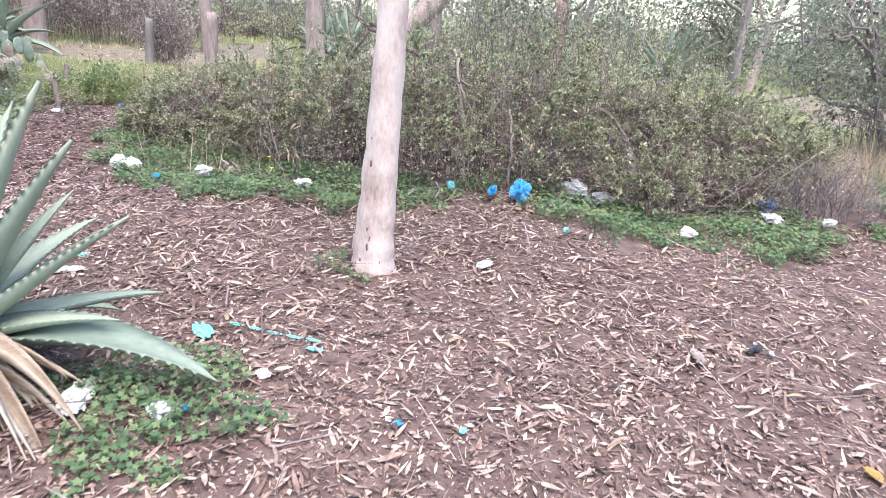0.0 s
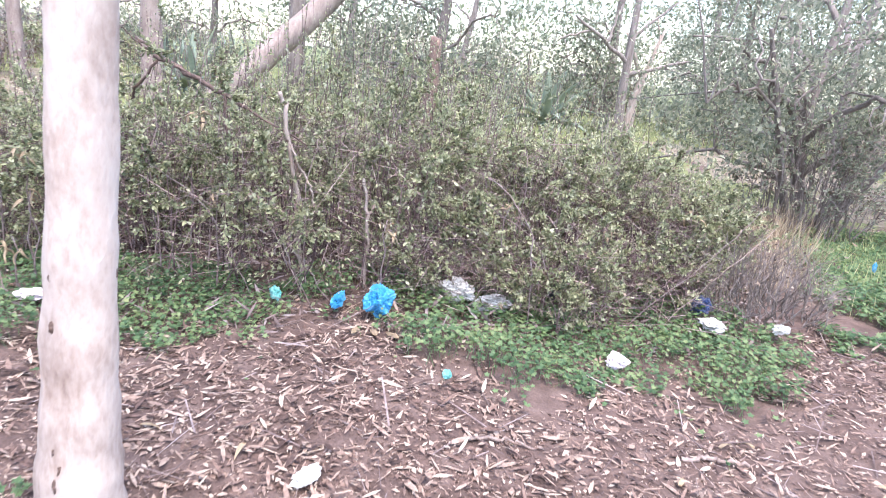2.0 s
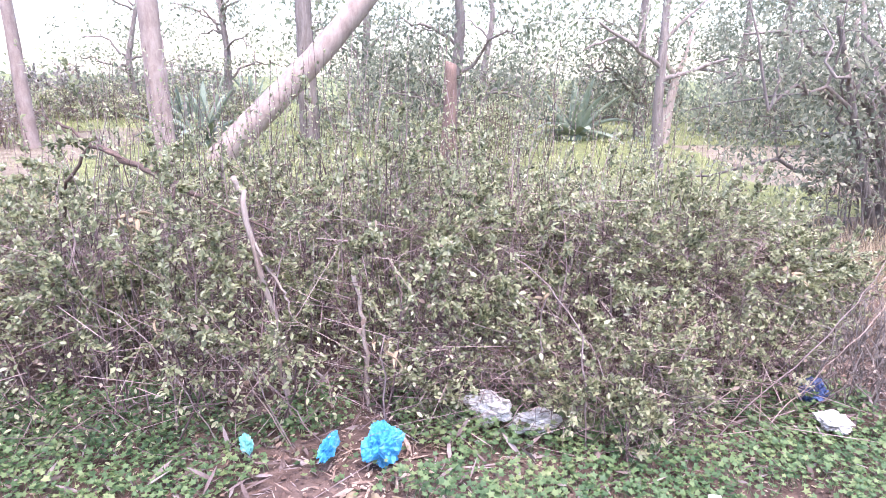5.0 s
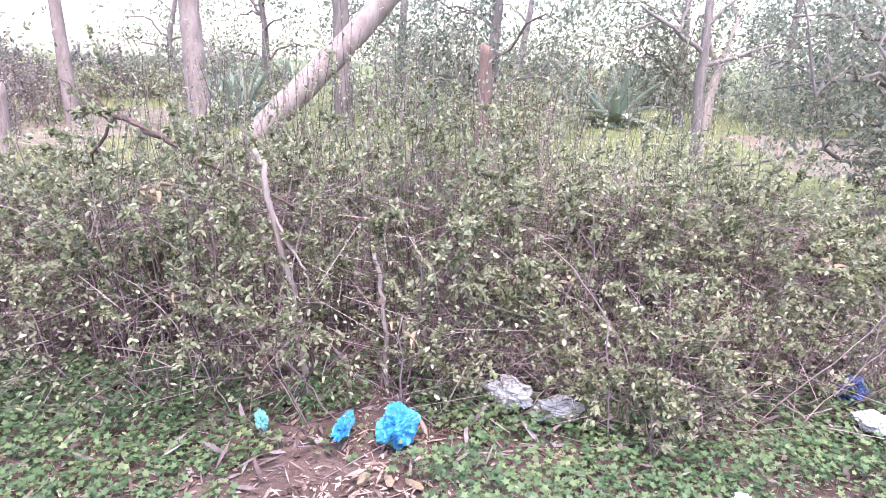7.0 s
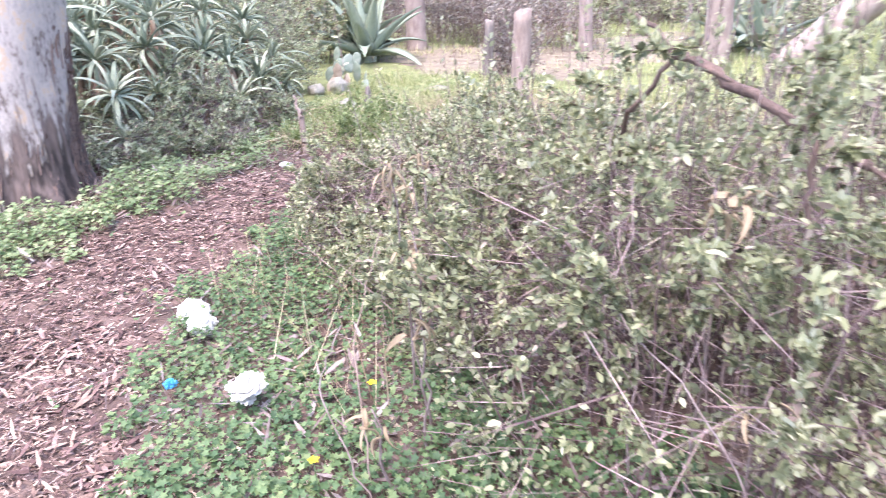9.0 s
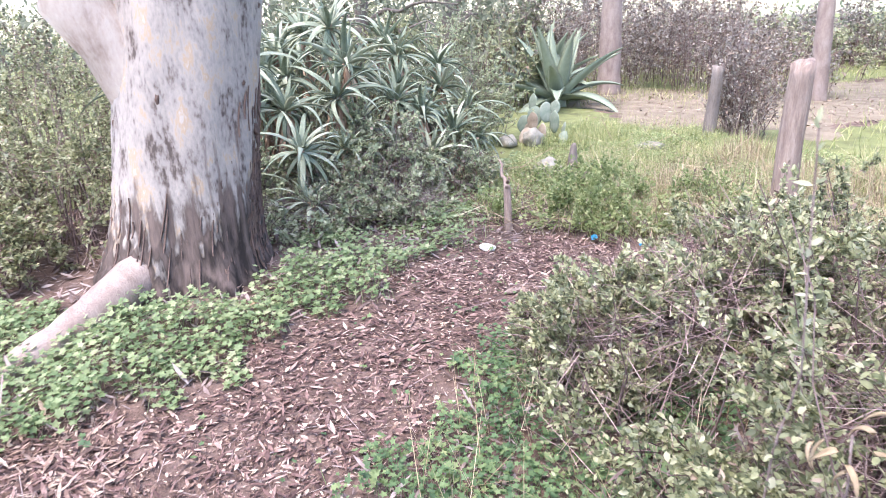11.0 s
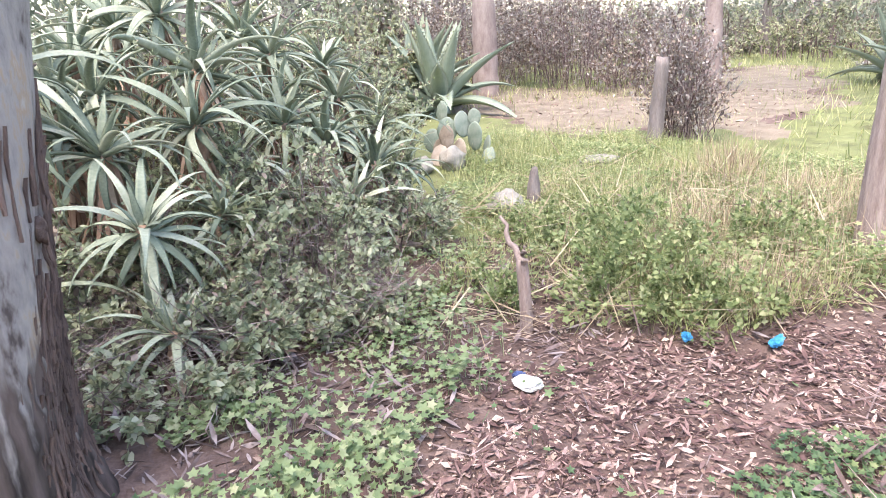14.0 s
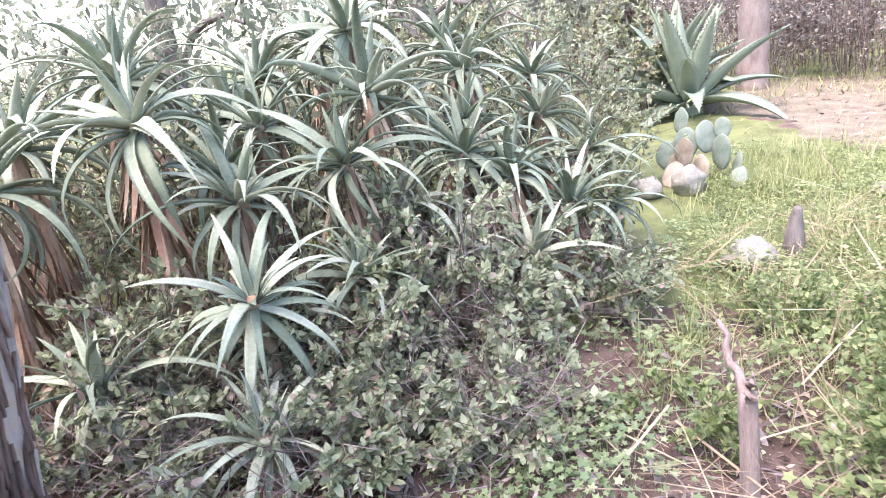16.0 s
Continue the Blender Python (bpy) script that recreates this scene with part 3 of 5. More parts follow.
grass("wayside_grass", "green grass behind the clearing", [[(-20, 4.6), (-7.6, 5.2), (-9.5, 7), (-20, 9)], [(9, 2), (20, 2), (20, 12), (9.5, 9)]], 9000, (.10, .25), M["grass"])


# ---- shrubs ----
def shrub(label, x, y, rx, ry, h, stems, leaves, leaf=(.025, .05), mat="shrub", name="shrub", dry=0.12, g=None, group="", stemmat="stem", shell=.55, width=(.38, .55), thick=.006, upright=0.0, low=.08, tangle=0, template=LEAF, low_leaves=0.0, whorl=1, twigs="tangled purplish brown twigs"):
    """A many-stemmed shrub: arching stems, side twigs, leaves in sprays along them."""
    g = g or rng
    base = float(gz(x, y))
    ob = empty(name, pose(x, y, base), label, "shrub", group)
    az = g.uniform(0, 6.283, stems)
    rr = np.sqrt(g.random(stems))
    top = np.stack([np.cos(az) * rr * rx, np.sin(az) * rr * ry, h * (1 - .55 * rr ** 2) * g.uniform(.75, 1.12, stems)], axis=1)
    foot = np.stack([np.cos(az) * rr * rx * .8, np.sin(az) * rr * ry * .8, np.full(stems, -.02)], axis=1) + g.normal(0, .06, (stems, 3)) * [1, 1, 0]
    mid = (foot + top) / 2 + np.stack([g.normal(0, .16, stems), g.normal(0, .16, stems), h * g.uniform(.05, .3, stems) * (1 - upright)], axis=1)
    s = np.linspace(0, 1, 6)
    paths = foot[:, None] * ((1 - s) ** 2)[None, :, None] + 2 * mid[:, None] * (s * (1 - s))[None, :, None] + top[:, None] * (s ** 2)[None, :, None]
    paths[:, 1:] += g.normal(0, .018, paths[:, 1:].shape)
    tw = [tube(p, np.linspace(thick, thick * .3, 6), 4, cap=False) for p in paths]
    # side twigs
    nt = stems * 9
    i, q = g.integers(0, stems, nt), g.uniform(.15, 1, nt)
    k = np.minimum((q * 5).astype(int), 4)
    f = (q * 5 - k)[:, None]
    p0 = paths[i, k] * (1 - f) + paths[i, k + 1] * f
    out = np.stack([p0[:, 0] / rx, p0[:, 1] / ry, np.full(nt, .25)], axis=1)
    d = out + g.normal(0, .55, (nt, 3)) + [0, 0, .15 + upright]
    d /= np.linalg.norm(d, axis=1, keepdims=True)
    ln = g.uniform(.10, .34, nt) * min(1.3, h)
    p1 = p0 + d * ln[:, None]
    p1[:, 2] = np.maximum(p1[:, 2], .03)
    tw.append(scatter(NEEDLE, p0, frames_from(p1 - p0, g.normal(0, 1, (nt, 3))), ln, np.full(nt, thick * .6)))
    if tangle:
        # criss-crossing dead twigs in the outer layer
        ta = g.uniform(0, 6.283, tangle)
        te = g.uniform(.05, 1.2, tangle)
        tp = np.stack([np.cos(ta) * np.cos(te) * rx, np.sin(ta) * np.cos(te) * ry, np.sin(te) * h * .85], axis=1) * g.uniform(.75, 1.02, (tangle, 1))
        td = g.normal(0, 1, (tangle, 3)) * [1, 1, .6]
        tl = g.uniform(.10, .55, tangle) ** 1.2
        tp[:, 2] = np.maximum(tp[:, 2], .05)
        td[:, 2] = np.where(tp[:, 2] < .3, np.abs(td[:, 2]), td[:, 2])
        tw.append(scatter(NEEDLE, tp, frames_from(td, g.normal(0, 1, (tangle, 3))), tl, g.uniform(.0016, .0042, tangle)))
    tv, tf = join(tw)
    tagged(add("brushwood", mesh_of("brushwood", tv, tf, M[stemmat]), ob, label=twigs), kind="stuff")
    # leaves, more of them near the outside
    j = g.integers(0, nt, leaves * 2)
    b = g.uniform(.1, 1.05, len(j))[:, None]
    lp = p0[j] * (1 - b) + p1[j] * b
    depth = np.sqrt((lp[:, 0] / rx) ** 2 + (lp[:, 1] / ry) ** 2 + (lp[:, 2] / h) ** 2)
    keep = (g.random(len(j)) < np.clip((depth - shell) / .35, .12, 1)) & (lp[:, 2] > low * g.random(len(j)))
    if whorl > 1:
        # gaps between the sprays, where the bare twigs show
        wx, wy, wz = (lp + [x, y, 0]).T
        gaps = np.sin(8 * wx + 3 * np.sin(5 * wz)) * np.sin(7 * wz + 4 * wy + 2 * np.sin(6 * wx))
        keep &= g.random(len(j)) < np.where(gaps > -.15, 1, .25) * np.clip(.25 + 1.5 * wz / h, 0, 1)
    lp, jj = lp[keep][:leaves // whorl], j[keep][:leaves // whorl]
    lp, jj = np.repeat(lp, whorl, axis=0), np.repeat(jj, whorl)
    lp = lp + g.normal(0, .006, lp.shape) * (whorl > 1)
    n = len(lp)
    ld = d[jj] + g.normal(0, .8, (n, 3))
    lu = g.normal(0, .55, (n, 3)) + [0, -.1, 1]
    L = g.uniform(*leaf, n)
    v, fc = scatter(template, lp, frames_from(ld, lu), L, L * g.uniform(*width, n))
    if low_leaves:
        m2 = int(leaves * low_leaves)
        la, lz = g.uniform(0, 6.283, m2), g.uniform(.02, .55, m2) ** 1.2
        rr2 = np.sqrt(np.maximum(1 - (lz * .8) ** 2, .1)) * g.uniform(.8, 1.04, m2)
        q2 = np.stack([np.cos(la) * rr2 * rx, np.sin(la) * rr2 * ry, lz * h], axis=1)
        q2 += .05 * np.sin(q2[:, [1, 2, 0]] * 9)
        L2 = g.uniform(*leaf, m2)
        v2, f2 = scatter(template, q2, frames_from(g.normal(0, .7, (m2, 3)) + q2 * [.5, .5, 0], g.normal(0, .55, (m2, 3)) + [0, 0, 1]), L2, L2 * g.uniform(*width, m2))
        v, fc = join([(v, fc), (v2, f2)])
        n += m2
    idx = np.repeat((g.random(n) < dry).astype(int), len(template[1]))
    add("foliage", mesh_of("foliage", v, fc, [M[mat], M["shrub_dry"]], idx), ob)
    return ob


HEDGE = "shrubs of the hedge"
for x, y, rx, ry, h in ((-2.3, 7.6, .95, .95, .85), (-1.3, 7.1, .85, .85, 1.1), (-.4, 6.5, 1.0, 1.0, 1.34), (.65, 6.55, 1.0, 1.1, 1.38), (1.7, 6.6, 1.0, 1.05, 1.36), (2.65, 6.6, .9, .85, 1.15), (-2.65, 8.6, .75, .7, .8), (-3.05, 7.75, .5, .6, .5), (3.3, 6.85, .7, .7, 1.0)):
    shrub("dense tangled shrub with small olive green leaves", x, y, rx, ry, h, 60, 30000, leaf=(.016, .038), tangle=1700, dry=.08, shell=.45, group=HEDGE, low_leaves=.07, thick=.005, width=(.38, .58), whorl=6)
for x, y, rx, ry, h in ((1.15, 5.95, .45, .4, .62), (1.95, 5.75, .5, .4, .6), (2.7, 5.95, .5, .4, .55)):
    shrub("low tangled outer shrub with small olive green leaves", x, y, rx, ry, h, 30, 6500, leaf=(.016, .038), tangle=700, dry=.12, shell=.4, group=HEDGE, thick=.004, width=(.38, .58), whorl=6)
for x, y, rx, ry, h in ((-1.6, 8.3, 1.15, 1.0, .95), (.1, 8.2, 1.2, 1.1, 1.18), (1.7, 8.2, 1.2, 1.1, 1.2), (3.2, 8.0, 1.1, 1.0, 1.0), (-.8, 9.6, 1.2, .9, .8), (1.2, 9.7, 1.3, .9, .9)):
    shrub("dense tangled shrub with small olive green leaves", x, y, rx, ry, h, 40, 14000, leaf=(.02, .042), tangle=300, dry=.08, group=HEDGE, template=QUAD, width=(.45, .7), whorl=5)


def shoots(x, y, rx, h, n, seed):
    """Long upright leafy shoots that stand out of the hedge."""
    g = np.random.default_rng(seed)
    ob = empty("leafy_shoot", at(x, y), "sparse long leafy shoots standing out of the hedge", "shrub", "shoots of the hedge")
    lines, P, D = [], [], []
    for _ in range(n):
        a = np.array((g.uniform(-rx, rx), g.uniform(-.5, .6), 0))
        e = a + [g.normal(0, .22), g.normal(0, .15), h * g.uniform(.75, 1.15)]
        q = curve(a, e, 8, wob=.012, g=g)
        lines.append(tube(q, np.linspace(.0032, .0014, 8), 4, cap=False))
        t = g.uniform(.35, 1, 46)
        k = np.minimum((t * 7).astype(int), 6)
        P.append(q[k] * (1 - (t * 7 - k))[:, None] + q[k + 1] * (t * 7 - k)[:, None])
        D.append(g.normal(0, .7, (46, 3)) + [0, 0, .5])
    v, f = join(lines)
    tagged(add("cane", mesh_of("cane", v, f, M["stem"]), ob), kind="stuff")
    P, D = np.concatenate(P), np.concatenate(D)
    L = g.uniform(.014, .032, len(P))
    v, f = scatter(LEAF, P, frames_from(D, g.normal(0, .5, P.shape) + [0, 0, 1]), L, L * .45)
    add("foliage", mesh_of("foliage", v, f, M["shrub"]), ob)


for k, (x, y, rx, h) in enumerate(((-1.2, 6.9, .8, 1.35), (-.3, 6.7, .7, 1.65), (.5, 6.8, .7, 1.7), (1.3, 6.8, .7, 1.7), (2.1, 6.8, .7, 1.55), (-.6, 8.0, 1, 1.6), (1.0, 8.0, 1, 1.7), (2.5, 7.9, 1, 1.5))):
    shoots(x, y, rx, h, 44, 300 + k)
# dry brownish bush at the end of the hedge
shrub("dry reddish brown twiggy bush with few leaves", 3.6, 6.05, .72, .55, .58, 170, 900, mat="shrub_dry", name="dry_bush", upright=.3, stemmat="bark_grey", leaf=(.015, .035))
# scrub among the aloes and beside the big tree
for x, y, rx, ry, h, n in ((-6.5, 8.5, .65, .7, .62, 4200), (-6.85, 9.0, .6, .6, .95, 4600), (-7.55, 10.2, .6, .6, 1.05, 5200), (-6.25, 7.75, .55, .5, .40, 3000), (-8.9, 11.6, .8, .8, 1.4, 5200), (-6.0, 8.6, .4, .4, .28, 1400), (-7.0, 8.2, .6, .6, .75, 4200), (-7.7, 8.8, .7, .7, 1.2, 4200), (-7.2, 7.5, .7, .5, .7, 4200), (-6.7, 9.7, .5, .5, .6, 3200), (-8.3, 9.8, .9, .8, 1.4, 4600), (-6.7, 7.3, .5, .4, .4, 2600), (-8.6, 7.4, .8, .8, 1.1, 3600), (-8.9, 11.9, .9, .8, 1.8, 4200)):
    shrub("grey green small-leaved scrub growing through aloes", x, y, rx, ry, h, 40, int(n * 1.6), leaf=(.026, .055), mat="scrub", tangle=420, dry=.12, stemmat="twig", group="scrub among the aloes", width=(.42, .62), whorl=5, shell=.4)
for x, y, rx, ry, h in ((-7.3, 6.2, .8, .7, 1.0), (-7.8, 5.2, .9, .8, 1.25), (-8.7, 6.3, 1.1, .9, 1.7), (-9.0, 4.6, 1.1, .9, 1.5), (-9.6, 5.6, 1.2, 1.0, 1.9), (-10.4, 4.2, 1.2, 1.0, 1.8), (-8.6, 3.6, 1.0, .8, 1.2), (-10.6, 6.6, 1.3, 1.0, 2.0), (-7.0, 5.4, .55, .5, .6)):
    shrub("grey green scrub behind a gum tree", x, y, rx, ry, h, 50, 11000, leaf=(.024, .05), mat="shrub", group="scrub behind the gum tree", template=QUAD, width=(.45, .7))
# leafy weeds standing in the glade
for x, y, rx, h, n in ((-4.7, 9.55, .34, .54, 2400), (-4.95, 10.1, .34, .5, 2000), (-4.25, 9.5, .22, .26, 900), (-5.6, 10.2, .26, .34, 1200), (-4.2, 10.6, .3, .36, 1300), (-5.45, 9.15, .22, .22, 800)):
    shrub("bright green leafy weed clump in the glade", x, y, rx, rx * .9, h, 26, n, leaf=(.022, .045), mat="meadow", name="weed_clump", dry=.03, stemmat="meadow", group="weeds of the glade", whorl=4, width=(.4, .6), thick=.004, upright=.4, shell=.3, twigs="thin green stalks")
# upright purplish bush on the glade
shrub("upright purplish grey twiggy bush on the glade", -5.82, 14.55, .32, .32, 1.7, 90, 4600, mat="purple", name="twiggy_bush", upright=1.2, dry=.3, leaf=(.03, .06))
shrub("purplish brown brush pile behind the glade", -7.6, 19.8, 1.4, 1.0, 1.2, 90, 2600, mat="purple", name="brush", dry=.5, leaf=(.05, .09))
shrub("purplish brown brush pile behind the glade", -9.4, 20.6, 1.6, 1.1, 2.6, 110, 6000, mat="purple", name="brush", dry=.4, leaf=(.05, .09))
for x, y, h in ((-11.2, 22, 3.0), (-13.4, 22.8, 3.2), (-12.4, 20.2, 2.4), (-14.6, 20.2, 2.8)):
    shrub("tall purplish grey brushwood behind the glade", x, y, 1.7, 1.2, h, 110, 6500, mat="purple", name="brush", dry=.3, leaf=(.05, .10), group="brush behind the glade")


# ---- trees ----
def crown(limbs, n, leaf, spread, mat, droop=.4, g=None, width=(.32, .5)):
    """Leaf sprays round the outer halves of limbs."""
    g = g or rng
    pts = []
    for p in limbs:
        p = np.asarray(p)
        q = g.uniform(.35, 1.05, n // len(limbs))
        k = np.clip((q * (len(p) - 1)).astype(int), 0, len(p) - 2)
        f = (q * (len(p) - 1) - k)[:, None]
        pts.append(p[k] * (1 - f) + p[k + 1] * f)
    pts = np.concatenate(pts)
    cl = pts[g.integers(0, len(pts), max(12, len(pts) // 40))] + g.normal(0, spread, (max(12, len(pts) // 40), 3))
    pos = cl[g.integers(0, len(cl), len(pts))] + g.normal(0, spread * .33, (len(pts), 3))
    d = g.normal(0, .7, pos.shape) + [0, 0, -droop]
    L = g.uniform(*leaf, len(pos))
    return scatter(QUAD, pos, frames_from(d, g.normal(0, 1, pos.shape)), L, L * g.uniform(*width, len(pos)))


def tree(name, label, x, y, path, r0, r1, limbs, leaves, leaf, spread, bark, mat="tree_leaf", sides=14, lump=.06, seed=1, droop=.4, group="", flare=0.0, knots=0):
    """A tapered trunk along path (from its foot), limbs [(share of trunk, offset, radius)], and a leafy crown."""
    g = np.random.default_rng(seed)
    ob = empty(name, at(x, y), label, "tree", group)
    key = np.asarray(path, float)
    s = np.linspace(0, 1, 40) ** 1.4
    t = np.linspace(0, 1, len(key))
    p = np.stack([np.interp(s, t, key[:, k]) for k in range(3)], axis=1)
    p[1:-1] = (p[:-2] + p[1:-1] * 2 + p[2:]) / 4
    rad = r0 + (r1 - r0) * s + flare * np.exp(-p[:, 2] / .25)
    rad *= 1 + .03 * np.sin(np.arange(40) * 1.7)
    p[0, 2] = -.06
    v, f = tube(p, rad, sides, lump, seed=seed)
    add("trunk", mesh_of("trunk", v, f, M[bark], smooth=True), ob)
    lines = []
    for share, off, r in limbs:
        a = p[int(share * 39)]
        q = curve(a, a + np.array(off), 9, (0, 0, .12 * np.linalg.norm(off)), .03 * np.linalg.norm(off), g)
        lines.append(q)
        lv, lf = tube(q, np.linspace(r, r * .25, 9), 7, .05, seed=seed + len(lines))
        add("limb", mesh_of("limb", lv, lf, M[bark], smooth=True), ob)
        for _ in range(3):
            b = q[g.integers(3, 9)]
            e = b + g.normal(0, .3, 3) * np.linalg.norm(off) + [0, 0, .1]
            w = curve(b, e, 6, wob=.03, g=g)
            lines.append(w)
            wv, wf = tube(w, np.linspace(r * .35, r * .08, 6), 5)
            add("branch", mesh_of("branch", wv, wf, M[bark], smooth=True), ob)
    if leaves:
        cv, cf = crown(lines, leaves, leaf, spread, mat, droop, g)
        add("crown", mesh_of("crown", cv, cf, M[mat]), ob)
    for k in range(knots):
        i = int(g.integers(2, 16))
        a = g.uniform(3.3, 6.2)
        w = p[i] + rad[i] * .955 * np.array([math.cos(a), math.sin(a), 0])
        kb = bm_mesh("knot", blob(.010 * g.uniform(.4, 1.2), .8, k + 3, 2, (.8, .6, 2.2)), M["knot"])
        add("knot", kb, ob, Matrix.Translation(w), "dark bark knot")
    return ob


high = lambda n, r, z, g: [(g.uniform(.88, .99), (r * math.cos(a), r * math.sin(a), z * g.uniform(.4, 1)), .05) for a in g.uniform(0, 6.28, n)]
gl = np.random.default_rng(21)
tree("gum_tree", "slim pale gum tree with smooth pinkish bark", -.335, 3.83, [(0, 0, 0), (.03, 0, .8), (.06, 0, 1.6), (.15, .1, 4), (.3, .2, 8)], .115, .06, high(6, 1.6, 1.6, gl), 2600, (.08, .14), .35, "gum", sides=24, lump=.09, seed=5, flare=.02, knots=15)


def big_gum(x, y):
    """An old gum: flared, fluted foot, smooth grey bark peeling in strips, a fork above."""
    g = np.random.default_rng(11)
    ob = empty("gum_tree", at(x, y), "massive old gum tree with peeling grey and tan bark", "tree")
    n, m = 64, 60
    zz = np.concatenate([np.linspace(-.25, 2.2, 46), np.linspace(2.4, 7, 14)])
    a = np.linspace(0, 2 * math.pi, n, endpoint=False)
    A, Zg = np.meshgrid(a, zz)
    R = .475 - .012 * Zg + .12 * np.exp(-np.maximum(Zg, 0) / .22) * (1 - .75 * np.maximum(np.cos(A - 2.5), 0))
    flut = np.exp(-np.maximum(Zg, 0) / .55)
    R = R * (1 + flut * (.06 * np.sin(5 * A + 1) + .05 * np.sin(9 * A + 2 + Zg) + .03 * np.sin(17 * A + 3 * Zg)) + .02 * np.sin(3 * A + 2 * Zg) + .012 * np.sin(7 * A - 3 * Zg))
    R += flut * g.normal(0, .010, R.shape) + g.normal(0, .002, R.shape)
    v = np.stack([R * np.cos(A) + .05 * Zg, R * np.sin(A) + .15 * Zg, Zg], axis=2).reshape(-1, 3)
    i = (np.arange(m - 1)[:, None] * n)
    j = np.arange(n)[None]
    f = np.stack([i + j, i + (j + 1) % n, i + n + (j + 1) % n, i + n + j], axis=2).reshape(-1, 4)
    add("trunk", mesh_of("trunk", v, f, gum_skin(), smooth=True), ob)
    top = np.array([.35, 1.03, 6.9])
    for k, (b, e, r) in enumerate((((.05, .05, .95), (-.25, -1.15, 3.6), .24), (top, (-.9, 1.6, 11), .34), (top, (1.6, -1.2, 10.5), .3), (top, (-2.4, -.8, 9.6), .24))):
        q = curve(b, e, 12, (0, 0, .2), .05, g)
        lv, lf = tube(q, np.linspace(r, r * .4, 12), 12, .05, seed=k)
        add("limb", mesh_of("limb", lv, lf, M["gum"], smooth=True), ob)
        if k:
            cv, cf = crown([q, q + g.normal(0, .5, 3), q + g.normal(0, .5, 3)], 1300, (.1, .18), .7, "tree_leaf", .5, g)
            add("crown", mesh_of("crown", cv, cf, M["tree_leaf"]), ob)
    # strips of loose bark round the foot and along the cracked side
    for k in range(300):
        ang = g.uniform(-2.4, 1.6) if k < 70 else g.normal(1.0, .36)
        z0 = g.uniform(.0, .42) if k < 70 else g.uniform(.0, 1.2) * g.uniform(.4, 1)
        ln, w = g.uniform(.08, .30), g.uniform(.002, .007)
        s = np.linspace(0, 1, 5)
        zc = z0 + ln * s
        rr = .475 - .012 * zc + .13 * np.exp(-np.maximum(zc, 0) / .22) + .002 + .010 * (2 * s - 1) ** 2 * g.uniform(-.3, 1.4)
        rr -= .12 * np.exp(-np.maximum(zc, 0) / .22) * .75 * max(math.cos(ang - 2.5), 0)
        rr *= 1 + np.exp(-zc / .55) * (.06 * np.sin(5 * ang + 1) + .05 * np.sin(9 * ang + 2 + zc))
        aa = ang + g.normal(0, .03) * s
        ctr = np.stack([rr * np.cos(aa) + .05 * zc, rr * np.sin(aa) + .15 * zc, zc], axis=1)
        tan = np.stack([-np.sin(aa), np.cos(aa), 0 * aa], axis=1)
        out = np.stack([np.cos(aa), np.sin(aa), 0 * aa], axis=1)
        wd = (w * np.array([.4, 1, .9, .8, .3]))[:, None]
        bv = np.concatenate([ctr - tan * wd, ctr + tan * wd, ctr + tan * wd - out * .01, ctr - tan * wd - out * .01])
        o = np.arange(4)
        bf = np.concatenate([np.stack([o + p * 5, o + q * 5, o + q * 5 + 1, o + p * 5 + 1], axis=1) for p, q in ((0, 1), (1, 2), (2, 3), (3, 0))])
        add("bark_strip", mesh_of("bark_strip", bv, bf, M["bark"]), ob)
    for k in range(30):
        ang, z = g.uniform(-2.6, 1.2), g.uniform(.95, 2.3)
        rr = .475 - .012 * z + .13 * math.exp(-z / .22) - .014
        kb = bm_mesh("scar", blob(.017 * g.uniform(.6, 1.8), .7, k, 2, (.75, .75, 1.5)), M["knot"])
        add("scar", kb, ob, Matrix.Translation((rr * math.cos(ang) + .05 * z, rr * math.sin(ang) + .15 * z, z)), "dark bark scar")
    return ob


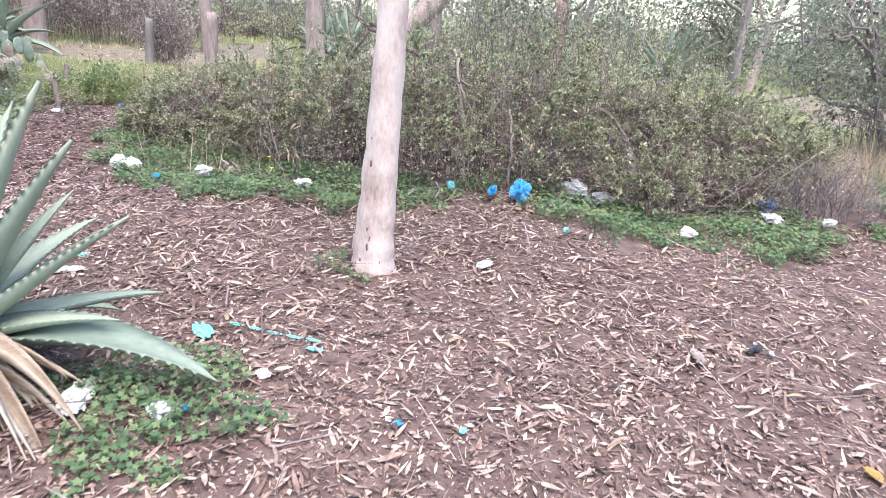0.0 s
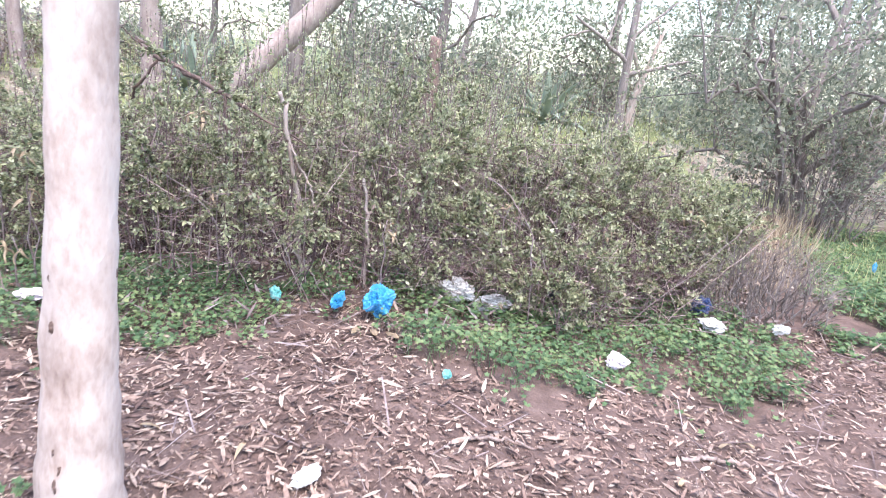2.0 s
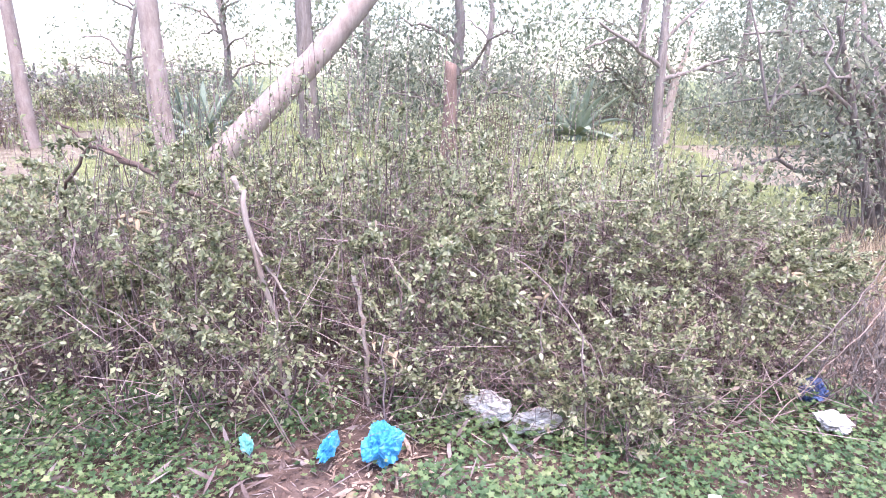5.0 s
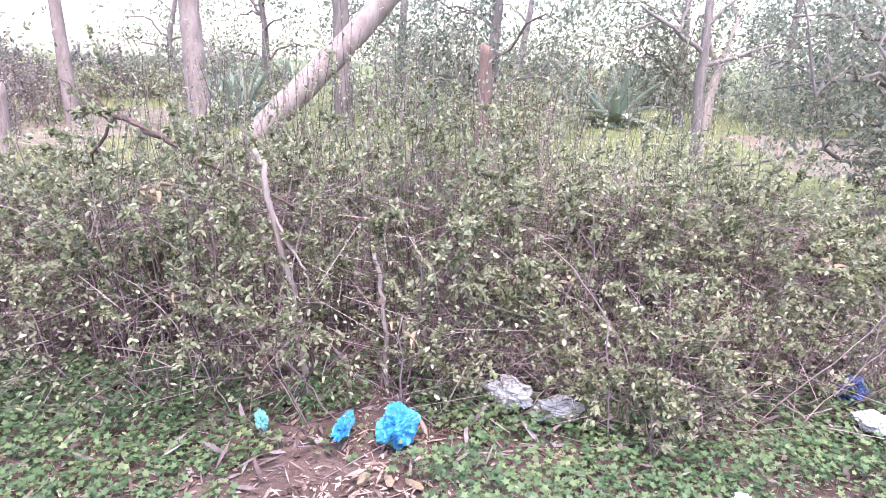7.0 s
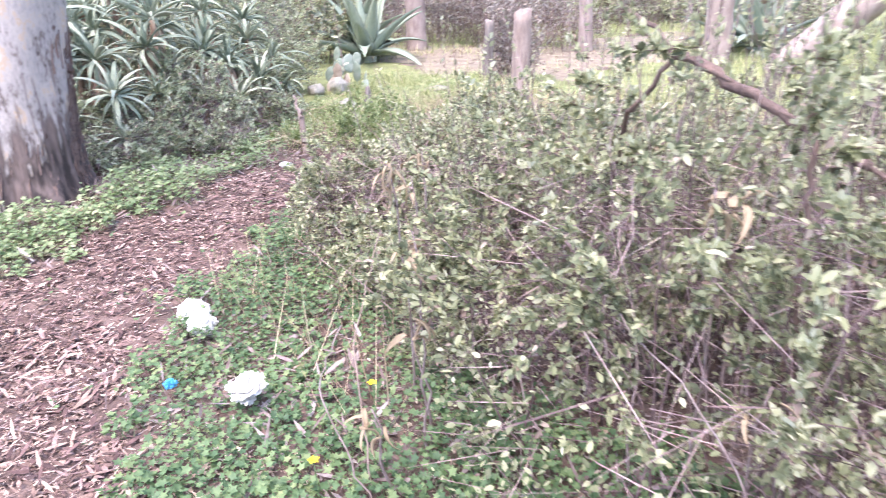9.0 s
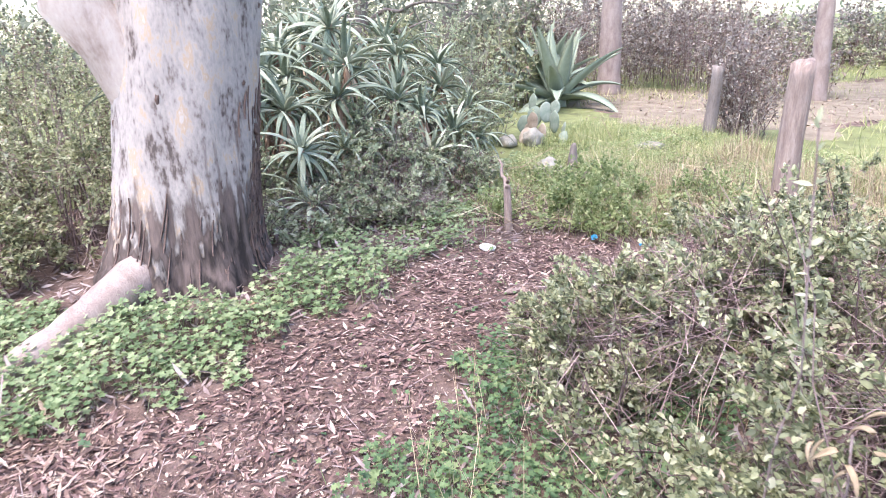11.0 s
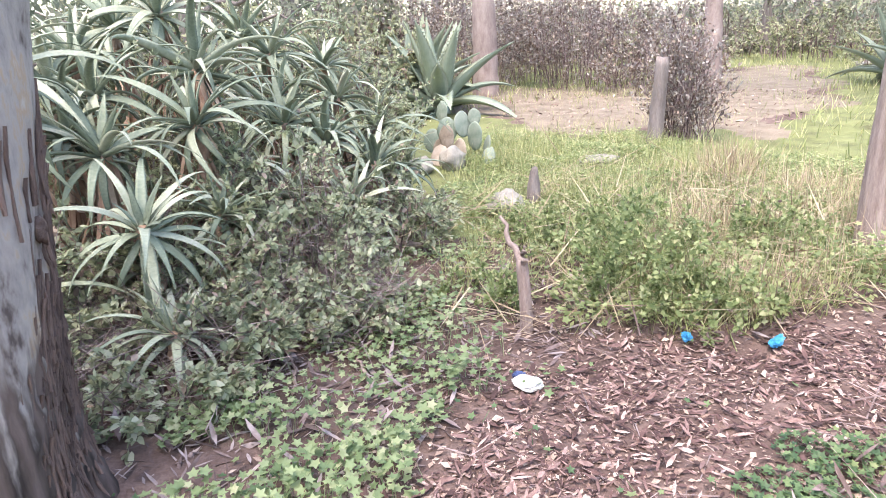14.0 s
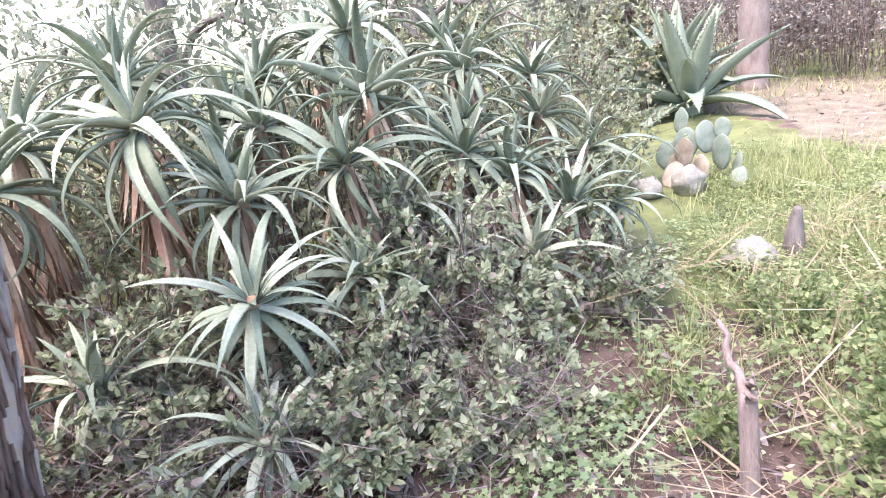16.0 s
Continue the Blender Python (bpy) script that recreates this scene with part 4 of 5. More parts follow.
def gum_skin():
    """Smooth grey gum bark in large flakes, tan where it has peeled, dark and rough at the foot."""
    m = material("peeling_gum_bark", [(0.35, c(.09, .07, .065)), (0.40, c(.20, .165, .155)), (0.45, c(.29, .255, .245)), (0.55, c(.37, .325, .305)), (0.62, c(.40, .29, .21)), (0.69, c(.44, .385, .355))], 3.6, 0.75, 0.5, 7, stretch=(1.6, 1.6, .7), fine=30)
    n, l = m.node_tree.nodes, m.node_tree.links
    bsdf = n["Principled BSDF"]
    col = bsdf.inputs["Base Color"].links[0].from_socket
    tc = n.new("ShaderNodeTexCoord")
    mp = n.new("ShaderNodeMapping")
    mp.inputs["Scale"].default_value = (9, 9, 1.1)
    l.new(tc.outputs["Object"], mp.inputs["Vector"])
    st = n.new("ShaderNodeTexNoise")
    st.inputs["Scale"].default_value, st.inputs["Detail"].default_value = 2.2, 7
    l.new(mp.outputs[0], st.inputs["Vector"])
    sep = n.new("ShaderNodeSeparateXYZ")
    l.new(tc.outputs["Object"], sep.inputs[0])
    # old bark stays on the foot: a ragged boundary at about knee height
    hgt = n.new("ShaderNodeMath")
    hgt.operation = "MULTIPLY_ADD"
    l.new(sep.outputs[2], hgt.inputs[0])
    hgt.inputs[1].default_value = -.42
    l.new(st.outputs[0], hgt.inputs[2])
    side = n.new("ShaderNodeVectorMath")
    side.operation = "DOT_PRODUCT"
    l.new(tc.outputs["Object"], side.inputs[0])
    side.inputs[1].default_value = (1.25, .65, -.5)
    lim = n.new("ShaderNodeMath")
    lim.operation = "SUBTRACT"
    lim.use_clamp = True
    l.new(side.outputs["Value"], lim.inputs[0])
    lim.inputs[1].default_value = .40
    both = n.new("ShaderNodeMath")
    both.operation = "MULTIPLY_ADD"
    l.new(lim.outputs[0], both.inputs[0])
    both.inputs[1].default_value = .8
    l.new(hgt.outputs[0], both.inputs[2])
    ramp = n.new("ShaderNodeValToRGB")
    ramp.color_ramp.elements[0].position, ramp.color_ramp.elements[1].position = .22, .36
    l.new(both.outputs[0], ramp.inputs[0])
    rough = n.new("ShaderNodeValToRGB")
    for e, (p, q) in zip(rough.color_ramp.elements, ((.38, c(.026, .019, .018)), (.66, c(.15, .11, .10)))):
        e.position, e.color = p, (*q, 1)
    l.new(st.outputs[0], rough.inputs[0])
    mix = n.new("ShaderNodeMix")
    mix.data_type = "RGBA"
    l.new(ramp.outputs[0], mix.inputs["Factor"])
    l.new(col, mix.inputs["A"])
    l.new(rough.outputs[0], mix.inputs["B"])
    l.new(mix.outputs["Result"], bsdf.inputs["Base Color"])
    return m


big_gum(-5.92, 6.53)
# right-hand spreading tree with fine grey green leaves, many stems
gt = np.random.default_rng(33)
limbs = [(.3 + .66 * k / 14, (1.9 * math.cos(a), 1.9 * math.sin(a), gt.uniform(.2, 1.5)), .045) for k, a in enumerate(gt.uniform(0, 6.28, 14))]
tree("spreading_tree", "low spreading tree with fine grey green drooping leaves", 6.7, 9.3, [(0, 0, 0), (-.15, .1, .8), (-.2, .1, 1.6), (.1, .2, 3.2)], .10, .04, limbs, 12500, (.045, .09), .36, "bark_grey", seed=8, droop=.5)
for k, (dx, dy) in enumerate(((-.25, -.1), (.3, .05), (.1, -.25))):
    tree("sapling", "thin dark many-branched sapling under a spreading tree", 6.7 + dx, 9.3 + dy, [(0, 0, 0), (dx * 2, dy * 2, .9), (dx * 5, dy * 5, 2.3)], .06, .025, [(.5, (dx * 4, .5, .7), .02), (.8, (.5, dy * 4, .8), .02)], 1800, (.05, .09), .3, "bark_grey", seed=40 + k)
shrub("many-stemmed grey green bush under a spreading tree", 6.45, 9.0, .95, .8, 1.5, 70, 6000, leaf=(.03, .06), mat="tree_leaf", stemmat="bark_grey", tangle=500, thick=.012, template=QUAD, width=(.4, .6), whorl=4, dry=.2)
# further trees seen over the hedge
gf = np.random.default_rng(5)
tree("leaning_tree", "pale pinkish leaning gum trunk over the hedge", -1.98, 16.9, [(0, 0, 0), (2.0, .4, 2.0), (4.0, .8, 4.3), (6.0, 1.0, 7)], .29, .16, high(5, 2, 1.5, gf), 1200, (.10, .18), .5, "bark_pink", seed=12)
tree("dark_tree", "straight dark brown trunk behind a leaning tree", -.2, 19.0, [(0, 0, 0), (-.05, 0, 3), (-.1, 0, 8)], .24, .14, high(6, 2.2, 1.5, gf), 1500, (.10, .18), .6, "bark_grey", seed=13)
tree("gum_tree", "grey brown gum trunk before open sky", -3.3, 18.0, [(0, 0, 0), (-.05, 0, 3), (-.2, 0, 9)], .26, .16, high(6, 2.2, 1.5, gf), 1500, (.10, .18), .6, "bark_pink", seed=14)
tree("gum_tree", "slender pinkish gum trunk at the edge of the lawn", -6.54, 19.3, [(0, 0, 0), (-.1, 0, 3), (-.2, 0, 8)], .17, .10, high(5, 1.8, 1.4, gf), 1200, (.10, .18), .5, "bark_pink", seed=15)
tree("gum_tree", "reddish gum trunk behind a grey agave", -10.9, 18.5, [(0, 0, 0), (0, 0, 3), (.1, 0, 8)], .27, .16, high(5, 2, 1.5, gf), 1400, (.10, .18), .5, "bark_pink", seed=16)
for k, (x, y, h, n) in enumerate(((3.2, 19, 6, 9000), (13.8, 21.5, 6.5, 9000), (9.5, 22, 7, 8000), (13, 16, 6, 8000), (15, 26, 8, 8000), (1.2, 25, 7, 8000), (18, 20, 7, 7000), (11.5, 10.5, 5, 7000), (14, 6, 5.5, 6000), (-13, 13, 6, 7000), (-12, 9, 5, 7000), (-15, 17, 7, 7000), (-13, 4, 6, 6000), (21, 30, 8, 6000), (6, 30, 8, 6000), (-16, 24, 7, 5000), (-7.3, 30, 4.6, 4200), (-3.4, 27, 5.0, 4600))):
    lm = [(gf.uniform(.1, .95), (2.0 * math.cos(a), 2.0 * math.sin(a), gf.uniform(-.2, 1.4)), .05) for a in gf.uniform(0, 6.28, 12)]
    tree("woodland_tree", "shady grey green woodland tree with drooping foliage", x, y, [(0, 0, 0), (gf.normal(0, .2), 0, h * .5), (gf.normal(0, .4), 0, h)], .17, .06, lm, int(n * .85), (.09, .18), .62, "bark_grey", seed=60 + k, droop=.6, group="woodland trees")


def far_woods():
    """Leafy edge of the wood all round, with a gap of open sky over the lawn."""
    g = np.random.default_rng(77)
    n = 1500
    az = g.uniform(-math.pi, math.pi, n)
    r = g.uniform(34, 56, n)
    gap = (np.degrees(az) > 4) & (np.degrees(az) < 27)
    h = np.where(gap, np.where(np.degrees(az) > 17, g.uniform(.2, 1.6, n), g.uniform(.2, 4, n)), g.uniform(.3, 9, n))
    cpos = np.stack([-np.sin(az) * r, np.cos(az) * r, h], axis=1)
    cpos = cpos[~gap | (r > 45)]
    m = 60000
    i = g.integers(0, len(cpos), m)
    p = cpos[i] + g.normal(0, 1, (m, 3)) * [1.5, 1.5, .9]
    p[:, 2] = np.abs(p[:, 2])
    L = g.uniform(.2, .5, m)
    v, f = scatter(QUAD, p, frames_from(g.normal(0, 1, (m, 3)) + [0, 0, -.4], g.normal(0, 1, (m, 3))), L, L * .45)
    tagged(new("far_woods", mesh_of("far_woods", v, f, M["far_leaf"])), "grey green wood edge far behind the glade", "woods", kind="stuff")


far_woods()
for x, y, rx, h, n in ((-8.5, 24, 1.6, 1.2, 2600), (-11, 26.5, 2, 1.5, 3000), (-5.6, 27.5, 1.8, 1.4, 2800), (-13.5, 25, 2, 1.9, 3000), (-8.2, 29, 2.2, 1.5, 3000), (-7.5, 33, 2.5, 1.6, 3000), (-12, 36, 3, 1.7, 3000), (-16.5, 34, 2.6, 1.8, 3000), (1.5, 22, 1.6, 1.5, 3200), (3.2, 15.8, 1.1, 1.3, 2600), (4.5, 22, 1.8, 1.6, 3200), (-3.2, 24, 1.5, 1.4, 2600), (8, 25, 2, 1.6, 3000), (12.5, 20, 1.6, 1.3, 2600), (-11.2, 12.2, 1.4, 1.9, 4200), (-10.4, 10.2, 1.2, 1.7, 4200), (-9.8, 8.0, 1.1, 1.6, 4000), (-12.5, 16, 1.8, 1.9, 3600), (11, 5.0, 1.4, 1.4, 3000)):
    shrub("rounded grey green bush at the edge of the wood", x, y, rx, rx * .8, h, 40, n, leaf=(.07, .13), group="bushes at the wood's edge", thick=.012, template=QUAD)


for k in range(11):
    a = radians(4 + 2.4 * k)
    r = 24 + 5 * ((k * 7) % 5) / 4
    shrub("low purplish grey bush beyond the far lawn", -3 - r * math.sin(a), 7 + r * math.cos(a), 2.0, 1.3, 1.5 + .5 * ((k * 3) % 4) / 3, 40, 3600, leaf=(.07, .14), mat="purple" if k % 3 else "tree_leaf", group="bushes beyond the lawn", thick=.014, template=QUAD, width=(.45, .65), name="far_bush", low_leaves=.3)


# ---- aloes, agaves, cactus ----
def blade_mesh(name, mat, length, width, thick, bend, teeth=0, n=10, twist=0.0, round_tip=1.0, curl=0.0):
    """A fleshy, channelled, tapering leaf that starts along +y and bends towards -z, with toothed margins."""
    s = np.linspace(0, 1, n)
    a = radians(bend) * s ** 1.3
    step = length / (n - 1)
    y = np.concatenate([[0], np.cumsum(np.cos(a[:-1]) * step)])
    z = np.concatenate([[0], np.cumsum(-np.sin(a[:-1]) * step)])
    w = width * .5 * (.72 + .45 * np.sin(np.minimum(s / .35, 1) * math.pi / 2)) * (1 - s ** (1.6 * round_tip)) + .001
    th = thick * (1 - .8 * s)
    nx = np.zeros(n)
    ny, nz = np.sin(a), np.cos(a)
    sec = ((-1, .35), (-.5, .02), (0, -.12), (.5, .02), (1, .35), (.55, -.65), (0, -.95), (-.55, -.65))
    v = []
    for k in range(n):
        tw = radians(twist) * s[k]
        for u, h in sec:
            px, ph = u * w[k], h * th[k] + curl * w[k] * u * u
            px, ph = px * math.cos(tw) - ph * math.sin(tw), px * math.sin(tw) + ph * math.cos(tw)
            v.append((px, y[k] + ny[k] * ph, z[k] + nz[k] * ph))
    m = len(sec)
    f = [(k * m + j, k * m + (j + 1) % m, (k + 1) * m + (j + 1) % m, (k + 1) * m + j) for k in range(n - 1) for j in range(m)]
    v = np.array(v)
    tri = [(0, j + 1, j) for j in range(1, m - 1)]
    if teeth:
        tv = []
        for q in np.linspace(.06, .92, teeth):
            k = int(q * (n - 1))
            t = q * (n - 1) - k
            for e, sg in ((0, -1), (4, 1)):
                p = v[k * m + e] * (1 - t) + v[(k + 1) * m + e] * t
                d = (v[(k + 1) * m + e] - v[k * m + e]) / step
                h = width * .085
                o = len(v) + len(tv)
                tv += [p - d * h * .8, p + d * h * .8, p + np.array([sg * h, 0, 0]) + d * h * .6]
                tri.append((o, o + 1, o + 2))
        v = np.concatenate([v, np.array(tv)])
    return mesh_of(name, v, [np.array(f), np.array(tri)], mat, smooth=True)


ALOE_LEAVES = [blade_mesh("aloe_leaf", M["aloe"], L, .054, .014, b, 18, 10, tw) for L, b, tw in ((.46, 45, 0), (.58, 75, 12), (.64, 95, -14), (.60, 115, 18), (.52, 135, -10), (.34, 20, 0))]


def dead_skirt(h, g):
    """Withered leaves hanging round the stem."""
    n = 110
    az = g.uniform(0, 6.283, n)
    p = np.stack([.05 * np.cos(az), .05 * np.sin(az), h - g.uniform(.02, .9, n) * h], axis=1)
    d = np.stack([np.cos(az) * .28, np.sin(az) * .28, -np.ones(n)], axis=1) + g.normal(0, .12, (n, 3))
    L = np.minimum(g.uniform(.2, .55, n), p[:, 2] * .95)
    return scatter(LITTER, p, frames_from(d, np.stack([np.cos(az), np.sin(az), 0 * az], axis=1)), L, np.full(n, .03))


def aloe(x, y, z, size, lean, seed, skirt=True):
    g = np.random.default_rng(seed)
    gr = float(gz(x, y))
    ob = empty("aloe", pose(x, y, gr), "spiky grey green aloe rosette on a shaggy stem" if skirt else "low grey green aloe rosette on leafy ground", "aloe", "aloes")
    h = max(.06, z - gr)
    v, f = tube(curve((lean[0], lean[1], -.03), (0, 0, h), 6, wob=.008, g=g), np.linspace(.045, .035, 6), 8, .1, seed=seed)
    add("stem", mesh_of("stem", v, f, M["aloe_dead"]), ob)
    if skirt and h > .3:
        v, f = dead_skirt(h, g)
        add("dead_leaf_skirt", mesh_of("dead_leaf_skirt", v, f, M["aloe_dead"]), ob, label="hanging withered brown leaves")
    n = 30
    tip = g.normal(0, 13, 2)
    for k in range(n):
        q = k / (n - 1)
        az = k * 137.5 + g.normal(0, 8)
        el = 72 - 92 * q + g.normal(0, 10)
        me = ALOE_LEAVES[5] if q < .15 else ALOE_LEAVES[min(4, int(q * 4.4 + g.uniform(-.3, .6)))]
        sc = size * g.uniform(.75, 1.15)
        m = pose(0, 0, h - .06 * q, tip[0], tip[1], 0) @ pose(0, 0, 0, 0, 0, az) @ pose(0, .02, 0, el, g.normal(0, 9), 0)
        add("leaf", me, ob, m @ Matrix.Diagonal((sc, sc, sc, 1)))
    return ob


for k, (x, y, z, size, lean, sk) in enumerate((
        (-7.08, 8.62, 1.09, .95, (.05, .05), True), (-7.46, 7.77, 1.40, 1.15, (.04, .0), True), (-6.61, 7.9, .70, .85, (-.1, .05), False), (-6.88, 9.95, .58, .9, (-.1, 0), True),
        (-6.68, 9.46, .42, .85, (-.1, 0), False), (-7.62, 9.09, 1.36, 1.1, (.05, 0), True), (-6.26, 7.75, .30, .7, (0, 0), False), (-8.3, 7.9, 1.60, 1.1, (.1, 0), True), (-7.9, 8.5, 1.25, 1.1, (.1, 0), True),
        (-8.4, 9.4, 1.75, 1.15, (.1, .1), True), (-7.9, 10.0, 1.40, 1.05, (0, 0), True), (-7.3, 9.5, .95, 1.0, (0, 0), True), (-7.35, 10.6, .75, .95, (0, 0), True), (-8.7, 10.4, 1.55, 1.1, (0, 0), True),
        (-6.95, 7.3, .42, .95, (-.1, 0), False), (-7.7, 7.1, 1.2, 1.1, (0, 0), True), (-8.6, 8.8, 1.5, 1.1, (0, 0), True), (-9.1, 8.0, 1.65, 1.1, (0, 0), True), (-8.2, 10.9, 1.25, 1.0, (0, 0), True),
        (-9.2, 9.5, 1.7, 1.1, (0, 0), True), (-6.75, 8.45, .62, .8, (-.05, 0), False), (-7.0, 10.45, .45, .8, (0, 0), False), (-7.6, 9.75, 1.1, .95, (0, 0), True), (-7.2, 8.1, 1.0, 1.0, (0, 0), True), (-7.75, 8.2, 1.05, 1.0, (0, 0), True), (-7.3, 9.0, .75, .95, (0, 0), True), (-7.1, 9.7, .8, .95, (0, 0), True), (-8.0, 9.4, 1.2, 1.05, (0, 0), True), (-8.1, 7.3, 1.35, 1.1, (0, 0), True), (-7.0, 9.2, .5, .85, (0, 0), False), (-6.85, 8.0, .45, .9, (0, 0), False), (-7.7, 10.5, 1.0, 1.0, (0, 0), True), (-8.4, 8.5, 1.3, 1.1, (0, 0), True))):
    aloe(x, y, z, size, lean, 100 + k, sk)

AGAVE_LEAVES = [blade_mesh("agave_leaf", M["agave"], 1.0, .185, .05, b, 22, 14, tw, 1.3, .25) for b, tw in ((6, 0), (22, 6), (50, -8), (95, 10))]
AGAVE_DEAD = [blade_mesh("withered_agave_leaf", M["agave_dead"], .8, .11, .02, b, 0, 12, tw, 1.0, .5) for b, tw in ((55, 60), (85, -50), (35, 90))]


def agave(name, label, x, y, leaves, dead=(), scale=1.0):
    """A rosette from (azimuth, elevation, length, shape) leaves, and withered ones below."""
    ob = empty(name, at(x, y), label, "agave", "")
    v, f = tube([(0, 0, -.05), (0, 0, .1), (0, 0, .22 * scale)], [.13 * scale, .12 * scale, .05 * scale], 10, .08)
    add("heart", mesh_of("heart", v, f, M["agave"], smooth=True), ob)
    for az, el, ln, k in leaves:
        m = pose(0, 0, .12 * scale, 0, 0, az) @ pose(0, .05 * scale, 0, el, 0, 0)
        add("leaf", AGAVE_LEAVES[k], ob, m @ Matrix.Diagonal((max(.75, ln) if scale == 1 else scale, ln, ln, 1)))
    for az, el, ln, k in dead:
        m = pose(0, 0, .10, 0, 0, az) @ pose(0, .06, 0, el, 0, 0)
        add("withered_leaf", AGAVE_DEAD[k], ob, m @ Matrix.Diagonal((ln * .5, ln * .85, ln, 1)), "curled dry brown leaf")
    return ob


# the big agave beside the clearing; azimuth 0 is +y, -90 is +x
agave("agave", "large grey green agave with withered lower leaves", -2.02, 2.42,
      [(-66, 77, 1.14, 0), (-78, 69, 1.2, 0), (-90, 58, 1.1, 0), (-85, 40, .98, 0), (-95, 24, .80, 1), (-70, 20, .86, 1), (-97, 20, 1.22, 2), (-50, 18, .70, 2), (-40, 48, .8, 0), (10, 60, 1.0, 0), (60, 50, 1.0, 1), (95, 65, 1.1, 0), (130, 45, 1.0, 1),
       (165, 60, 1.0, 1), (-20, 30, .9, 1), (30, 30, .9, 2), (80, 25, .9, 2), (110, 20, .9, 2), (145, 25, .9, 2), (-165, 28, .7, 1), (0, 82, .9, 0), (180, 80, .9, 0), (-30, 70, 1.05, 0)],
      [(-120, 28, 1.30, 0), (-135, 20, 1.40, 1), (-105, 16, 1.00, 2), (-150, 25, 1.30, 0), (-165, 22, 1.20, 1), (-128, 12, 1.30, 2), (-142, 32, 1.25, 1), (170, 22, 1.10, 0), (-112, 14, 1.00, 1), (-158, 12, 1.20, 2), (150, 22, 1.10, 1), (-118, 35, 1.35, 1), (-131, 26, 1.45, 0), (-146, 16, 1.40, 2), (-125, 20, 1.50, 1), (-138, 36, 1.30, 0), (-155, 30, 1.30, 0), (-122, 22, 0.90, 0), (-140, 18, 1.00, 1), (-133, 38, 1.20, 2), (-110, 30, 1.00, 0), (-127, 8, 1.10, 0), (-144, 8, 1.20, 1), (-116, 10, 1.15, 2)])


def round_agave(x, y, size, label, seed):
    g = np.random.default_rng(seed)
    lv = [(k * 137.5 + g.normal(0, 6), 80 - 76 * (k / 21) + g.normal(0, 9), size * g.uniform(.8, 1.1), int(min(3, k / 21 * 2.6 + g.uniform(0, .7)))) for k in range(22)]
    return agave("agave", label, x, y, lv, scale=size)


round_agave(-10.4, 16.0, 1.62, "large blue grey agave at the edge of the glade", 3)
round_agave(-11.4, 16.7, 1.6, "large blue grey agave at the edge of the glade", 31)
for k, (x, y, z) in enumerate(((-2.85, 20, 1.5), (-3.7, 21, 1.3), (7.05, 20.8, 1.6), (-7.6, 36, 1.6), (-4.0, 38, 1.7), (-5.6, 37, 1.5))):
    round_agave(x, y, z, "far pale agave before the wood", 50 + k)


def cactus(x, y):
    g = np.random.default_rng(9)
    ob = empty("prickly_pear", at(x, y), "prickly pear with grey green and withered pads", "cactus")
    for k, (dx, dy, dz, az, tilt, r, dry) in enumerate((
            (-.12, 0, .12, 10, 80, .15, 1), (.15, -.05, .10, -20, 85, .16, 1), (-.05, .02, .36, 25, 75, .15, 0), (.30, .05, .30, -15, 88, .16, 0), (.12, .08, .42, 70, 80, .15, 0), (-.28, .05, .22, 30, 70, .14, 0),
            (.02, -.10, .30, 5, 85, .13, 1), (.42, .1, .18, -40, 75, .13, 0), (-.16, .1, .55, -10, 80, .12, 0), (.26, .12, .50, 15, 85, .10, 0), (-.02, -.2, .10, 15, 50, .14, 1), (.5, .0, .10, 10, 60, .10, 0))):
        bm = blob(r * .92, .12, k, 3, (.82, 1.1, .13))
        add("pad", bm_mesh("pad", bm, M["pad_dry" if dry else "pad"]), ob, pose(dx, dy, max(dz, r * .75), tilt, 0, az), "withered pale pad" if dry else "")
    return ob


cactus(-7.85, 12.45)


# ---- stones, posts, stumps, logs ----
def stone(x, y, r, flat, seed, label, mat="rock"):
    ob = new("stone", bm_mesh("stone", blob(r, .3, seed, 3, flat, 1.3), M[mat]))
    ob.matrix_basis = at(x, y, r * flat[2] * .7, seed * 50)
    return tagged(ob, label, "stone")


stone(-6.26, 10.86, .15, (1.15, .9, .75), 1, "pale rounded limestone in low grass")
stone(-7.62, 12.12, .17, (1.1, .8, .8), 2, "pale stone at the foot of a prickly pear")
stone(-7.86, 11.85, .14, (1.2, .9, .7), 3, "pale stone at the foot of a prickly pear")
stone(-6.25, 12.9, .16, (1.3, .7, .35), 4, "flat pale stone sunk in grass")
stone(-4.3, 24.8, .22, (1.3, .9, .6), 6, "pale boulder on a far lawn")


def snag(name, label, x, y, pts, radii, mat, forks=(), seed=1, sides=12, lump=.08):
    """A dead post, stump or stick with a broken top and side forks."""
    ob = empty(name, at(x, y), label, name.replace("_", " "))
    g = np.random.default_rng(seed)
    key = np.asarray(pts, float)
    s = np.linspace(0, 1, 14)
    t = np.linspace(0, 1, len(key))
    p = np.stack([np.interp(s, t, key[:, k]) for k in range(3)], axis=1)
    v, f = tube(p, np.interp(s, np.linspace(0, 1, len(radii)), radii), sides, lump, seed=seed)
    top = v[13 * sides:14 * sides]
    top[:, 2] += g.uniform(-.5, .5, sides) * radii[-1]
    add("shaft", mesh_of("shaft", v, f, M[mat], smooth=True), ob)
    for a, b, r in forks:
        v, f = tube(curve(a, b, 7, wob=.012, g=g), np.linspace(r, r * .4, 7), 8, .08, seed=seed + 1)
        add("fork", mesh_of("fork", v, f, M[mat], smooth=True), ob)
    return ob


